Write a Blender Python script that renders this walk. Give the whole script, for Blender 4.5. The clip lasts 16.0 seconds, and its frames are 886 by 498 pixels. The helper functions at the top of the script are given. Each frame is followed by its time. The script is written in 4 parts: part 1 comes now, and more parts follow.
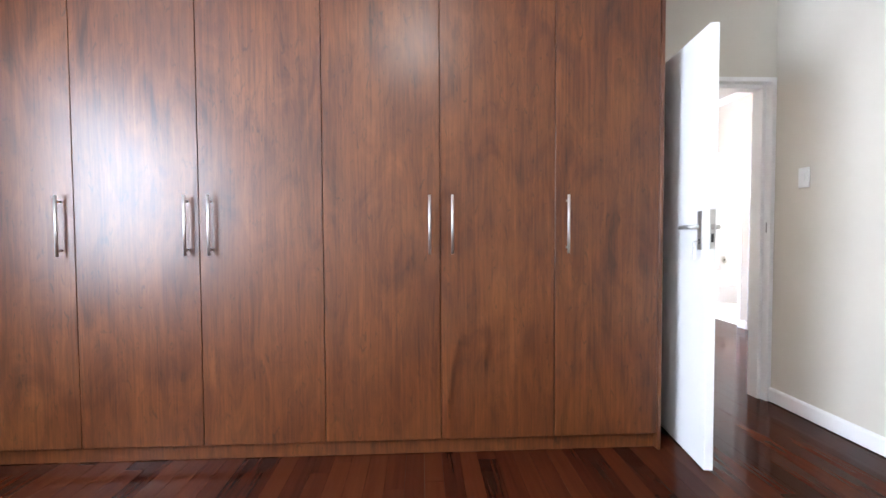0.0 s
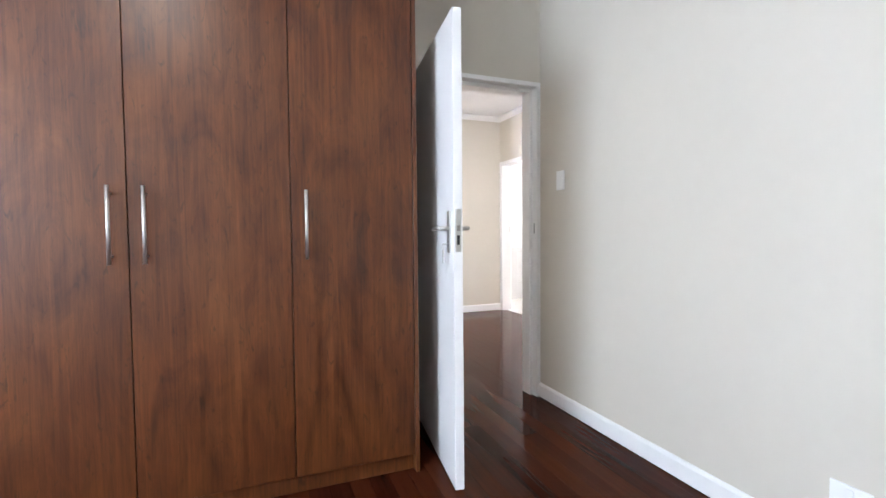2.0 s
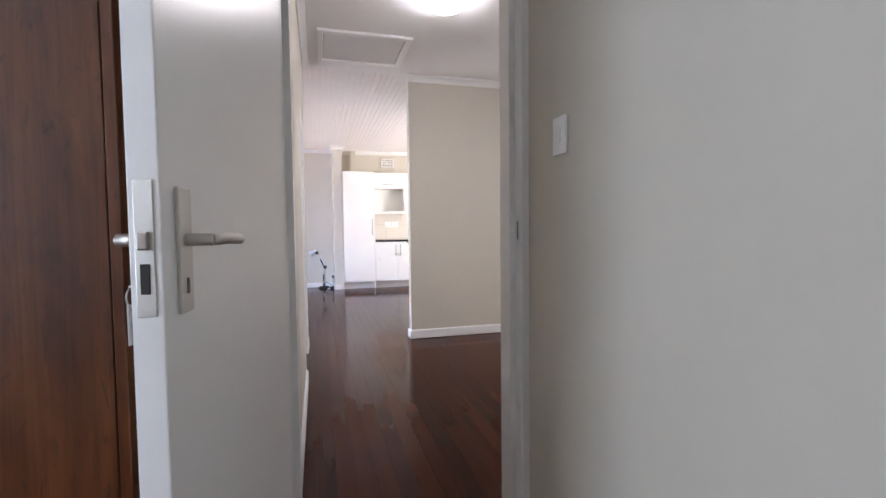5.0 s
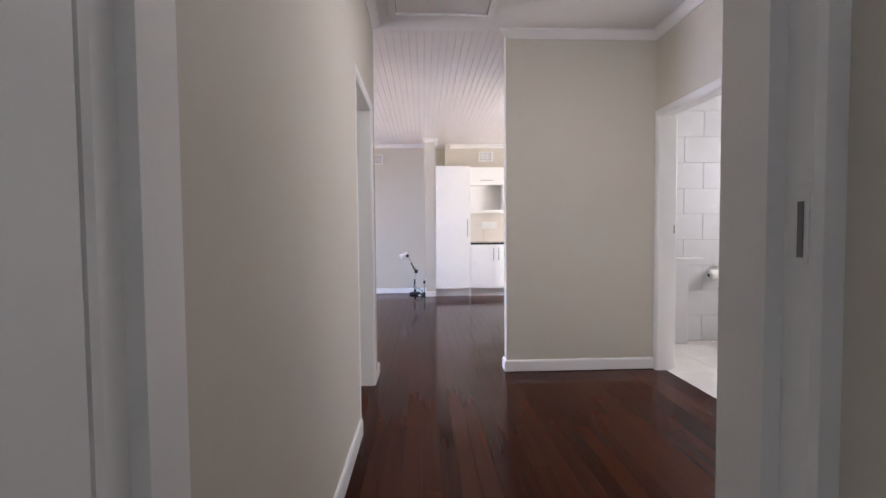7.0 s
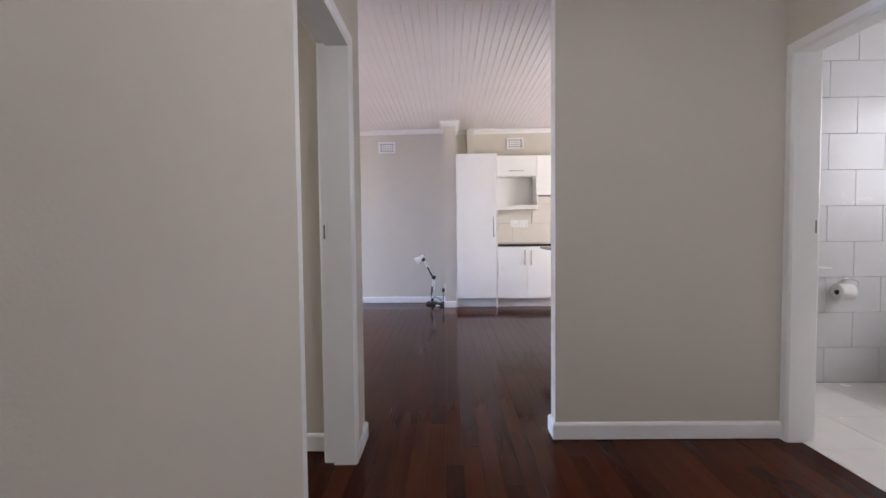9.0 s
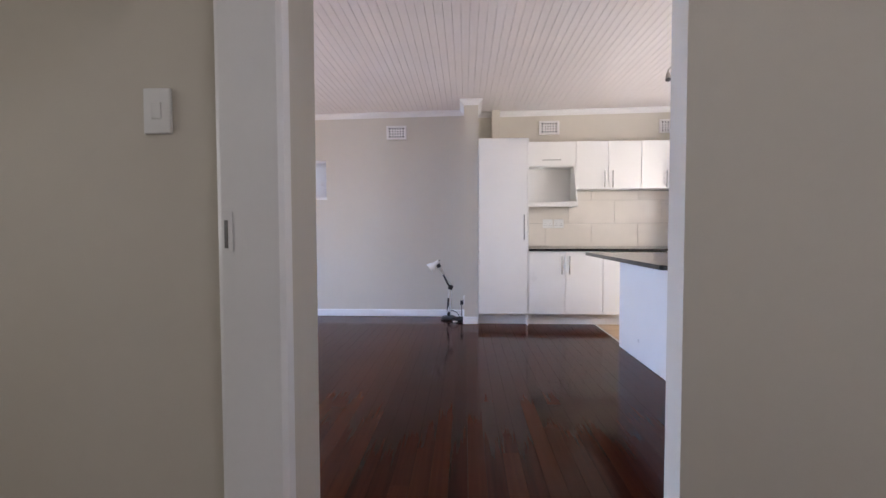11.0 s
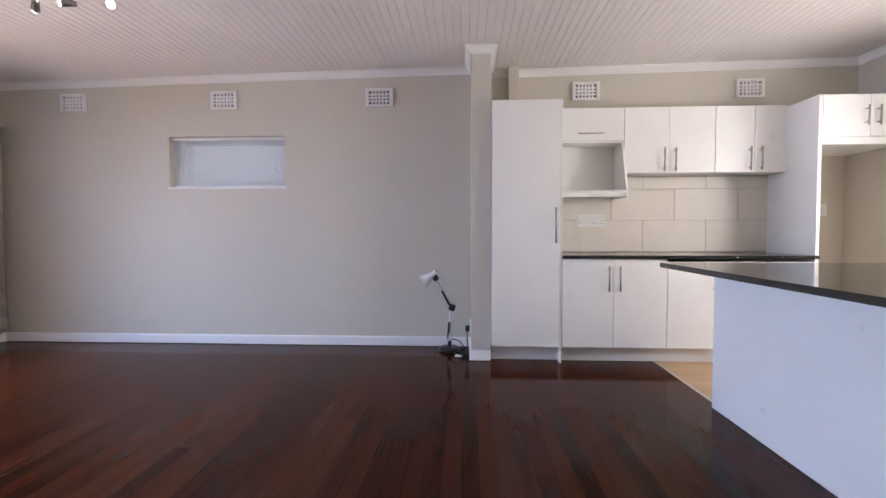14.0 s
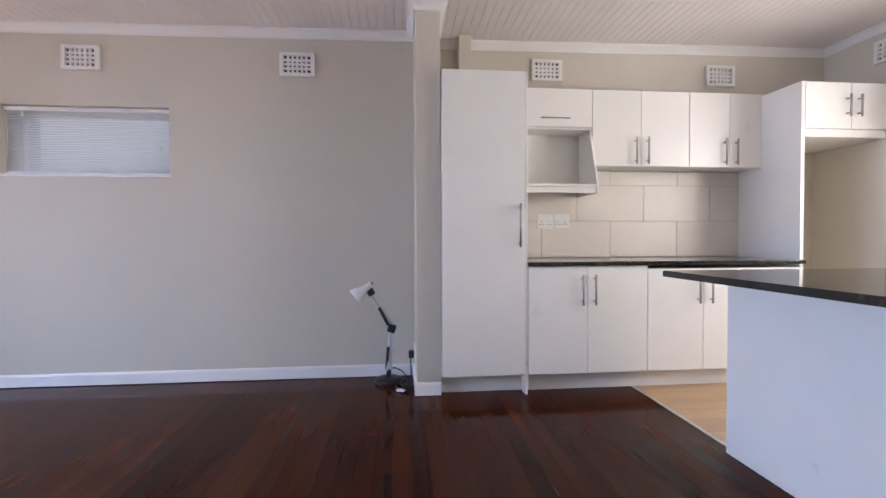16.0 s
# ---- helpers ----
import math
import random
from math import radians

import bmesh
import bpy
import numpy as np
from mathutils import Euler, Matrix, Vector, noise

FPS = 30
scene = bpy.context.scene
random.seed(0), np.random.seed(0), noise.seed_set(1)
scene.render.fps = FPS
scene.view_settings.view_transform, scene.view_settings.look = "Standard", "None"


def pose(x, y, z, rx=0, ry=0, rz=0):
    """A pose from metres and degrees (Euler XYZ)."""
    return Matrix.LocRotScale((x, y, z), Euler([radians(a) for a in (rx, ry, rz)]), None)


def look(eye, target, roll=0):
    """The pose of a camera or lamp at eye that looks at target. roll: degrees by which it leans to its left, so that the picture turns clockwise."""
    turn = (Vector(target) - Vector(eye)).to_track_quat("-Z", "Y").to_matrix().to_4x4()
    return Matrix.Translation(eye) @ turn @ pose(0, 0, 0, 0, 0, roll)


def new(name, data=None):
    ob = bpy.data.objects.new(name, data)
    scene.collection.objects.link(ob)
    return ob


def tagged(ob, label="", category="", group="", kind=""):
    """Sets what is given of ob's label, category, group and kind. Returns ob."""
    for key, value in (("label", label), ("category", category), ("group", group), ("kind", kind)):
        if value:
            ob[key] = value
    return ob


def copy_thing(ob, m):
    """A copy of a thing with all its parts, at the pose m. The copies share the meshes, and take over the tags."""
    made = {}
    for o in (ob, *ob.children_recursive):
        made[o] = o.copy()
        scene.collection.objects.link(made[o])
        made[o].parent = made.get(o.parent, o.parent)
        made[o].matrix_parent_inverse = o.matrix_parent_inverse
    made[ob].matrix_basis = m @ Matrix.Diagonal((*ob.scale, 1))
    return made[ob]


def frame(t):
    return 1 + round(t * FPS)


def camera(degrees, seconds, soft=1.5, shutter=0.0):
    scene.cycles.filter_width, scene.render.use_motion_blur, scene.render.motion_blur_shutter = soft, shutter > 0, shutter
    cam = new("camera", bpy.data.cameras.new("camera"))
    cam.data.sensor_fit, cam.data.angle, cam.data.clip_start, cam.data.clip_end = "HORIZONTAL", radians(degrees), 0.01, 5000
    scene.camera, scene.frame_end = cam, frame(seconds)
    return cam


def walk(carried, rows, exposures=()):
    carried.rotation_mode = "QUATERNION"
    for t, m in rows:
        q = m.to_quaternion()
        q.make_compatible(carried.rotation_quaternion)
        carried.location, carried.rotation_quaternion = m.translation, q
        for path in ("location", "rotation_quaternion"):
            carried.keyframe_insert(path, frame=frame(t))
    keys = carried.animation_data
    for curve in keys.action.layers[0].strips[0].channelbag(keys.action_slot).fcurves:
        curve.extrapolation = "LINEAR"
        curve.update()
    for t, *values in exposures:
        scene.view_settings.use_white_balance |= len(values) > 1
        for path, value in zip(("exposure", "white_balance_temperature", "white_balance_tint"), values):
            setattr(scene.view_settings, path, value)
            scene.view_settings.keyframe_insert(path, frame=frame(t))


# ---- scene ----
cam = camera(88.8, 16.0)
PATH = [
    (0, (-1.766, -2.811, 1.111), (-1.67, -0.815, 1.038), -0.3),
    (0.5, (-1.686, -2.793, 1.115), (-1.406, -0.815, 1.04), -0.3),
    (1, (-1.557, -2.728, 1.109), (-1.033, -0.8, 1.03), -0.3),
    (1.5, (-1.418, -2.65, 1.119), (-0.751, -0.766, 1.036), -0.3),
    (2, (-1.209, -2.568, 1.117), (-0.475, -0.709, 1.039), -0.5),
    (2.5, (-1.027, -2.491, 1.12), (-0.295, -0.632, 1.046), -0.5),
    (3, (-0.836, -2.319, 1.12), (-0.107, -0.458, 1.037), -0.3),
    (3.5, (-0.684, -2.155, 1.125), (0.042, -0.293, 1.049), -0.4),
    (5.8, (-0.084, -1.12, 1.145), (0.237, 0.852, 1.061), -0.7),
    (6, (-0.066, -1.033, 1.126), (0.199, 0.948, 1.05), -0.7),
    (6.5, (-0.028, -0.795, 1.147), (0.16, 1.194, 1.065), -0.5),
    (7, (0.021, -0.499, 1.134), (0.108, 1.497, 1.054), -0.5),
    (7.5, (0.058, -0.22, 1.133), (0.087, 1.778, 1.054), -0.5),
    (8, (0.068, 0.099, 1.132), (0.079, 2.097, 1.051), -0.4),
    (8.5, (0.068, 0.351, 1.131), (0.063, 2.349, 1.052), -0.5),
    (9, (0.109, 0.66, 1.132), (0.088, 2.659, 1.051), -0.6),
    (11.5, (0.069, 2.061, 1.14), (-0.043, 4.056, 1.061), -0.2),
    (12, (0.065, 2.33, 1.142), (-0.055, 4.325, 1.061), -0.3),
    (12.5, (0.061, 2.567, 1.143), (-0.058, 4.562, 1.061), -0.1),
    (13, (0.028, 2.833, 1.133), (-0.086, 4.828, 1.053), -0.1),
    (13.5, (0.014, 3.072, 1.096), (-0.094, 5.068, 1.034), -0.1),
    (14, (0.028, 3.347, 1.121), (-0.077, 5.343, 1.048), -0.1),
    (14.5, (0.011, 3.565, 1.128), (-0.091, 5.561, 1.051), -0.2),
    (15, (-0.054, 3.813, 1.103), (-0.098, 5.812, 1.045), -0.1),
    (15.5, (-0.068, 4.008, 1.086), (-0.046, 6.008, 1.036), -0.2),
    (16, (-0.048, 4.163, 1.086), (0.143, 6.153, 1.043), -0.2),
]
EXPOSURES = [(0.0, 2.36, 6400, 13), (1.5, 2.18, 6400, 11), (3.0, 1.72, 6300, 11), (3.5, 1.70, 6350, 11), (5.8, 0.72, 6350, 15), (7.0, 0.66, 6300, 15), (7.5, 0.58, 6300, 15), (9.0, 0.28, 6250, 15), (11.5, 0.05, 6300, 15), (16.0, -0.10, 6350, 15)]
walk(cam, [(t, look(eye, target, roll)) for t, eye, target, roll in PATH], EXPOSURES)

# ---- world and light ----
world = bpy.data.worlds.new("world")
scene.world = world
world.use_nodes = True
wn = world.node_tree
sky = wn.nodes.new("ShaderNodeTexSky")
sky.sky_type, sky.sun_disc = "NISHITA", False
sky.sun_elevation, sky.sun_rotation = radians(50), radians(78)
wn.links.new(sky.outputs[0], wn.nodes["Background"].inputs[0])
wn.nodes["Background"].inputs[1].default_value = 0.12


def area_light(name, m, w, h, power, colour, spread=180):
    """Daylight or added fill light, standing in the opening of a window."""
    d = bpy.data.lights.new(name, "AREA")
    d.shape, d.size, d.size_y, d.energy, d.color = "RECTANGLE", w, h, power, colour
    d.spread = radians(spread)
    ob = new(name, d)
    ob.matrix_world = m
    return ob


DAY, COOL = (0.98, 0.97, 1.0), (0.41, 0.62, 1.0)
area_light("daylight_bedroom", look((-4.50, -2.80, 1.55), (0, -2.80, 1.3)), 1.75, 1.36, 50, (0.73, 0.85, 1.0))
area_light("daylight_living", look((-5.35, 5.6, 1.75), (-3.0, 5.6, 0.25)), 2.9, 1.7, 165, COOL, 125)
area_light("daylight_living_ground", look((-5.35, 5.6, 0.35), (-3.0, 5.6, 2.1)), 2.9, 0.9, 48, (1.0, 0.76, 0.55), 125)
area_light("daylight_kitchen", look((3.99, 5.75, 1.57), (0, 5.75, 1.4)), 1.7, 1.0, 76, (1.0, 0.96, 0.90))
area_light("daylight_bathroom", look((4.09, 3.05, 1.75), (2, 3.05, 1.2)), 1.0, 0.9, 14, DAY)
# No window is known here; this lamp is added to whiten the washroom.
area_light("fill_washroom", look((4.09, 1.3, 1.75), (2, 1.3, 1.4)), 0.8, 0.8, 8, DAY)
# Added lamp that brightens the hall; its window is invented and unseen.
area_light("fill_hall", look((1.19, -0.06, 1.55), (1.0, 3.0, 1.3)), 0.75, 1.0, 4.5, (0.90, 0.92, 1.0))
area_light("daylight_side_room", look((-3.48, 1.5, 1.5), (0, 1.8, 1.2)), 1.3, 1.1, 16, (1.0, 0.97, 0.90))
area_light("daylight_high_window", look((-2.36, 8.10, 1.83), (-2.36, 7.0, 1.83)), 1.1, 0.45, 1.8, DAY)

sun_data = bpy.data.lights.new("sun", "SUN")
sun_data.energy, sun_data.angle, sun_data.color = 2.5, radians(0.5), (1.0, 0.95, 0.88)
sun = new("sun", sun_data)
sun.matrix_world = look((10.5, 3.6, 12.8), (0, 0, 0))

# ---- materials ----


def mat(name, colour, rough=0.5, metal=0.0, var=0.06, scale=6.0, bump=0.0, bscale=120.0, coat=0.0, spec=0.5):
    """A surface with two scales of variation and fine relief."""
    m = bpy.data.materials.new(name)
    m.use_nodes = True
    t = m.node_tree
    b = t.nodes["Principled BSDF"]
    b.inputs["Roughness"].default_value, b.inputs["Metallic"].default_value = rough, metal
    b.inputs["Coat Weight"].default_value, b.inputs["Specular IOR Level"].default_value = coat, spec
    b.inputs["Coat Roughness"].default_value = 0.08
    g = t.nodes.new("ShaderNodeNewGeometry")
    n1, n2 = t.nodes.new("ShaderNodeTexNoise"), t.nodes.new("ShaderNodeTexNoise")
    n1.inputs["Scale"].default_value, n2.inputs["Scale"].default_value = scale, scale * 14
    n1.inputs["Detail"].default_value = n2.inputs["Detail"].default_value = 4
    for n in (n1, n2):
        t.links.new(g.outputs["Position"], n.inputs["Vector"])
    add = t.nodes.new("ShaderNodeMath")
    add.operation = "MULTIPLY_ADD"
    add.inputs[1].default_value = 0.4
    t.links.new(n2.outputs["Fac"], add.inputs[0])
    t.links.new(n1.outputs["Fac"], add.inputs[2])
    r = t.nodes.new("ShaderNodeMapRange")
    r.inputs["From Min"].default_value, r.inputs["From Max"].default_value = 0.35, 1.05
    r.inputs["To Min"].default_value, r.inputs["To Max"].default_value = 1 - var, 1 + var
    t.links.new(add.outputs[0], r.inputs["Value"])
    mul = t.nodes.new("ShaderNodeVectorMath")
    mul.operation = "SCALE"
    mul.inputs[0].default_value = colour
    t.links.new(r.outputs[0], mul.inputs["Scale"])
    t.links.new(mul.outputs[0], b.inputs["Base Color"])
    r2 = t.nodes.new("ShaderNodeMapRange")
    r2.inputs["To Min"].default_value, r2.inputs["To Max"].default_value = max(0.02, rough - 0.06), min(1, rough + 0.06)
    t.links.new(n1.outputs["Fac"], r2.inputs["Value"])
    t.links.new(r2.outputs[0], b.inputs["Roughness"])
    if bump:
        n3 = t.nodes.new("ShaderNodeTexNoise")
        n3.inputs["Scale"].default_value, n3.inputs["Detail"].default_value = bscale, 3
        t.links.new(g.outputs["Position"], n3.inputs["Vector"])
        bp = t.nodes.new("ShaderNodeBump")
        bp.inputs["Strength"].default_value, bp.inputs["Distance"].default_value = bump, 0.004
        t.links.new(n3.outputs["Fac"], bp.inputs["Height"])
        t.links.new(bp.outputs[0], b.inputs["Normal"])
    return m


def wood(name, stops, along, fine, rough, coat=0.0, spread=0.0, figure=1.0, bump=0.05, soft=0.06, spec=0.5, coat_rough=0.05, mixing=(0.07, 0.22, 0.55, 0.30), flecks=0.0):
    """Wood grain that runs along one axis ('y' or 'z' or 'x'), its tone shifted for every board."""
    m = bpy.data.materials.new(name)
    m.use_nodes = True
    t = m.node_tree
    b = t.nodes["Principled BSDF"]
    g, oi = t.nodes.new("ShaderNodeNewGeometry"), t.nodes.new("ShaderNodeObjectInfo")
    rnd = t.nodes.new("ShaderNodeMath")
    rnd.operation = "ADD"
    t.links.new(oi.outputs["Random"], rnd.inputs[0])
    t.links.new(g.outputs["Random Per Island"], rnd.inputs[1])
    fr = t.nodes.new("ShaderNodeMath")
    fr.operation = "FRACT"
    t.links.new(rnd.outputs[0], fr.inputs[0])
    off = t.nodes.new("ShaderNodeVectorMath")
    off.operation = "SCALE"
    off.inputs[0].default_value = (7.3, 11.9, 5.1)
    t.links.new(fr.outputs[0], off.inputs["Scale"])
    pos = t.nodes.new("ShaderNodeVectorMath")
    t.links.new(g.outputs["Position"], pos.inputs[0])
    t.links.new(off.outputs[0], pos.inputs[1])

    def stretched(k, s):
        mp = t.nodes.new("ShaderNodeMapping")
        mp.inputs["Scale"].default_value = [s * (k if a == along else 1) for a in "xyz"]
        t.links.new(pos.outputs[0], mp.inputs["Vector"])
        n = t.nodes.new("ShaderNodeTexNoise")
        n.inputs["Scale"].default_value, n.inputs["Detail"].default_value = 1, 6
        n.inputs["Roughness"].default_value, n.inputs["Distortion"].default_value = 0.62, figure
        t.links.new(mp.outputs[0], n.inputs["Vector"])
        return n

    n1, n2 = stretched(mixing[0], fine), stretched(mixing[1], fine * 0.22)
    n3 = stretched(0.035, fine * 4)
    s1 = t.nodes.new("ShaderNodeMath")
    s1.operation = "MULTIPLY_ADD"
    s1.inputs[1].default_value = mixing[2]
    t.links.new(n1.outputs["Fac"], s1.inputs[0])
    s2 = t.nodes.new("ShaderNodeMath")
    s2.operation = "MULTIPLY"
    s2.inputs[1].default_value = mixing[3]
    t.links.new(n2.outputs["Fac"], s2.inputs[0])
    t.links.new(s2.outputs[0], s1.inputs[2])
    s3 = t.nodes.new("ShaderNodeMath")
    s3.operation = "MULTIPLY_ADD"
    s3.inputs[1].default_value = 0.15
    t.links.new(n3.outputs["Fac"], s3.inputs[0])
    t.links.new(s1.outputs[0], s3.inputs[2])
    s4 = t.nodes.new("ShaderNodeMath")
    s4.operation = "MULTIPLY_ADD"
    s4.inputs[1].default_value = spread
    t.links.new(fr.outputs[0], s4.inputs[0])
    t.links.new(s3.outputs[0], s4.inputs[2])
    ramp = t.nodes.new("ShaderNodeValToRGB")
    e = ramp.color_ramp.elements
    while len(e) < len(stops):
        e.new(0.5)
    for el, (p, c) in zip(e, stops):
        el.position, el.color = p, (*c, 1)
    t.links.new(s4.outputs[0], ramp.inputs["Fac"])
    tone = ramp.outputs["Color"]
    if flecks:
        n4 = stretched(0.30, 34)
        n4.inputs["Detail"].default_value, n4.inputs["Distortion"].default_value = 2, 1.6
        cut = t.nodes.new("ShaderNodeMapRange")
        cut.inputs["From Min"].default_value, cut.inputs["From Max"].default_value = 0.60, 0.74
        cut.inputs["To Min"].default_value, cut.inputs["To Max"].default_value = 1.0, 1.0 - flecks
        t.links.new(n4.outputs["Fac"], cut.inputs["Value"])
        dim = t.nodes.new("ShaderNodeVectorMath")
        dim.operation = "SCALE"
        t.links.new(tone, dim.inputs[0])
        t.links.new(cut.outputs[0], dim.inputs["Scale"])
        tone = dim.outputs[0]
    t.links.new(tone, b.inputs["Base Color"])
    rr = t.nodes.new("ShaderNodeMapRange")
    rr.inputs["To Min"].default_value, rr.inputs["To Max"].default_value = rough - soft, rough + soft
    t.links.new(n2.outputs["Fac"], rr.inputs["Value"])
    t.links.new(rr.outputs[0], b.inputs["Roughness"])
    b.inputs["Coat Weight"].default_value, b.inputs["Coat Roughness"].default_value = coat, coat_rough
    b.inputs["Specular IOR Level"].default_value = spec
    bp = t.nodes.new("ShaderNodeBump")
    bp.inputs["Strength"].default_value, bp.inputs["Distance"].default_value = bump, 0.002
    t.links.new(n1.outputs["Fac"], bp.inputs["Height"])
    t.links.new(bp.outputs[0], b.inputs["Normal"])
    return m


def glow(name, colour, strength):
    m = bpy.data.materials.new(name)
    m.use_nodes = True
    b = m.node_tree.nodes["Principled BSDF"]
    b.inputs["Base Color"].default_value = (*colour, 1)
    b.inputs["Emission Color"].default_value, b.inputs["Emission Strength"].default_value = (*colour, 1), strength
    return m


def clear_glass():
    m = bpy.data.materials.new("glass")
    m.use_nodes = True
    b = m.node_tree.nodes["Principled BSDF"]
    b.inputs["Transmission Weight"].default_value, b.inputs["Roughness"].default_value, b.inputs["IOR"].default_value = 1.0, 0.0, 1.45
    return m


def through_lit(m, colour, share):
    """Lets some light pass through a thin sheet."""
    t = m.node_tree
    tr, mx = t.nodes.new("ShaderNodeBsdfTranslucent"), t.nodes.new("ShaderNodeMixShader")
    tr.inputs["Color"].default_value = (*colour, 1)
    mx.inputs[0].default_value = share
    t.links.new(t.nodes["Principled BSDF"].outputs[0], mx.inputs[1])
    t.links.new(tr.outputs[0], mx.inputs[2])
    t.links.new(mx.outputs[0], t.nodes["Material Output"].inputs["Surface"])


def flowered():
    """Curtain cloth with a washed-out flower print."""
    m = bpy.data.materials.new("curtain_cloth")
    m.use_nodes = True
    t = m.node_tree
    b = t.nodes["Principled BSDF"]
    b.inputs["Roughness"].default_value = 0.85
    g = t.nodes.new("ShaderNodeNewGeometry")
    v, n = t.nodes.new("ShaderNodeTexVoronoi"), t.nodes.new("ShaderNodeTexNoise")
    v.inputs["Scale"].default_value, n.inputs["Scale"].default_value, n.inputs["Detail"].default_value = 10, 12, 5
    mix = t.nodes.new("ShaderNodeVectorMath")
    mix.operation = "MULTIPLY_ADD"
    mix.inputs[1].default_value = (0.12, 0.12, 0.12)
    t.links.new(g.outputs["Position"], n.inputs["Vector"])
    t.links.new(n.outputs["Color"], mix.inputs[0])
    t.links.new(g.outputs["Position"], mix.inputs[2])
    t.links.new(mix.outputs[0], v.inputs["Vector"])
    sep = t.nodes.new("ShaderNodeSeparateColor")
    t.links.new(v.outputs["Color"], sep.inputs[0])
    ramp = t.nodes.new("ShaderNodeValToRGB")
    e = ramp.color_ramp.elements
    for _ in range(4):
        e.new(0.5)
    for el, (p, c) in zip(e, [(0.0, (0.88, 0.84, 0.80)), (0.28, (0.34, 0.31, 0.38)), (0.42, (0.88, 0.84, 0.80)), (0.60, (0.50, 0.29, 0.27)), (0.74, (0.88, 0.84, 0.80)), (1.0, (0.60, 0.58, 0.54))]):
        el.position, el.color = p, (*c, 1)
    t.links.new(sep.outputs[0], ramp.inputs["Fac"])
    t.links.new(ramp.outputs["Color"], b.inputs["Base Color"])
    return m


WALL = mat("wall_paint", (0.60, 0.555, 0.48), 0.62, var=0.03, scale=1.3, bump=0.10, bscale=160)
WHITE = mat("white_gloss_paint", (0.82, 0.81, 0.80), 0.32, var=0.03, scale=3, bump=0.05, bscale=40)
PLASTER = mat("white_ceiling_paint", (0.80, 0.78, 0.77), 0.7, var=0.03, scale=2, bump=0.08)
BOARD = mat("ceiling_board_paint", (0.76, 0.71, 0.70), 0.38, var=0.05, scale=2, bump=0.04, bscale=60)
MELAMINE = mat("white_melamine", (0.80, 0.79, 0.77), 0.30, var=0.02, scale=4, bump=0.03, bscale=90)
GRANITE = mat("black_granite", (0.018, 0.017, 0.017), 0.10, var=0.5, scale=40, spec=0.6)
STEEL = mat("brushed_steel", (0.64, 0.62, 0.59), 0.45, 1.0, var=0.05, scale=30)
SATIN = mat("satin_steel_handle", (0.40, 0.39, 0.37), 0.30, 1.0, var=0.05, scale=30)
NICKEL = mat("satin_nickel", (0.40, 0.37, 0.35), 0.30, 1.0, var=0.05, scale=30)
BLACK = mat("black_plastic", (0.02, 0.02, 0.022), 0.35, var=0.1, scale=20)
DARK = mat("dark_gap", (0.03, 0.028, 0.026), 0.8, var=0.1, scale=20)
PLASTIC = mat("white_plastic", (0.80, 0.80, 0.79), 0.35, var=0.02, scale=20)
CERAMIC = mat("white_ceramic", (0.82, 0.82, 0.81), 0.12, var=0.02, scale=8)
PAPER = mat("tissue_paper", (0.82, 0.81, 0.79), 0.9, var=0.04, scale=30, bump=0.2, bscale=200)
SPLASH = mat("beige_wall_tile", (0.68, 0.63, 0.57), 0.35, var=0.05, scale=6, bump=0.04, bscale=60)
BATHTILE = mat("pale_grey_wall_tile", (0.66, 0.66, 0.67), 0.25, var=0.05, scale=5, bump=0.05, bscale=50)
FLOORTILE = mat("white_floor_tile", (0.74, 0.72, 0.69), 0.25, var=0.04, scale=5)
GROUT = mat("grout", (0.36, 0.34, 0.31), 0.9, var=0.1, scale=30)
RECESS = mat("cut_gap_shadow_line", (0.20, 0.19, 0.18), 0.8, var=0.1, scale=30)
BULB = glow("lit_bulb", (1.0, 0.93, 0.86), 90)
DIFFUSER = glow("lit_diffuser", (1.0, 0.96, 0.97), 28)
BEDLIGHT = glow("lit_bedroom_diffuser", (1.0, 0.97, 0.92), 13)
GLASS = clear_glass()
SLAT = mat("blind_slat", (0.80, 0.80, 0.82), 0.45, var=0.02, scale=20)
through_lit(SLAT, (0.85, 0.85, 0.90), 0.12)
CLOTH = flowered()
through_lit(CLOTH, (0.86, 0.80, 0.75), 0.5)
WARDROBE = wood("walnut_foil", [(0.37, (0.038, 0.0088, 0.0019)), (0.465, (0.080, 0.0200, 0.0043)), (0.545, (0.117, 0.0335, 0.0078)), (0.64, (0.160, 0.0525, 0.0136))], "z", 40, 0.36, 0.0, 0.0, 1.2, 0.012, 0.03, 0.64, 0.33, (0.030, 0.28, 0.36, 0.50), 0.5)
MAHOGANY = wood("mahogany_floorboard", [(0.27, (0.019, 0.0041, 0.0021)), (0.36, (0.041, 0.0087, 0.0038)), (0.44, (0.060, 0.0138, 0.0054)), (0.56, (0.080, 0.0205, 0.0078))], "y", 14, 0.12, 0.0, 0.16, 0.06, 0.012, 0.03, 0.08, 0.05, (0.03, 0.06, 0.18, 0.29))
VINYL = wood("oak_look_vinyl", [(0.30, (0.30, 0.19, 0.10)), (0.50, (0.44, 0.29, 0.16)), (0.70, (0.55, 0.38, 0.22))], "x", 16, 0.35, 0.0, 0.12, 0.7, 0.03)

# ---- mesh helpers ----


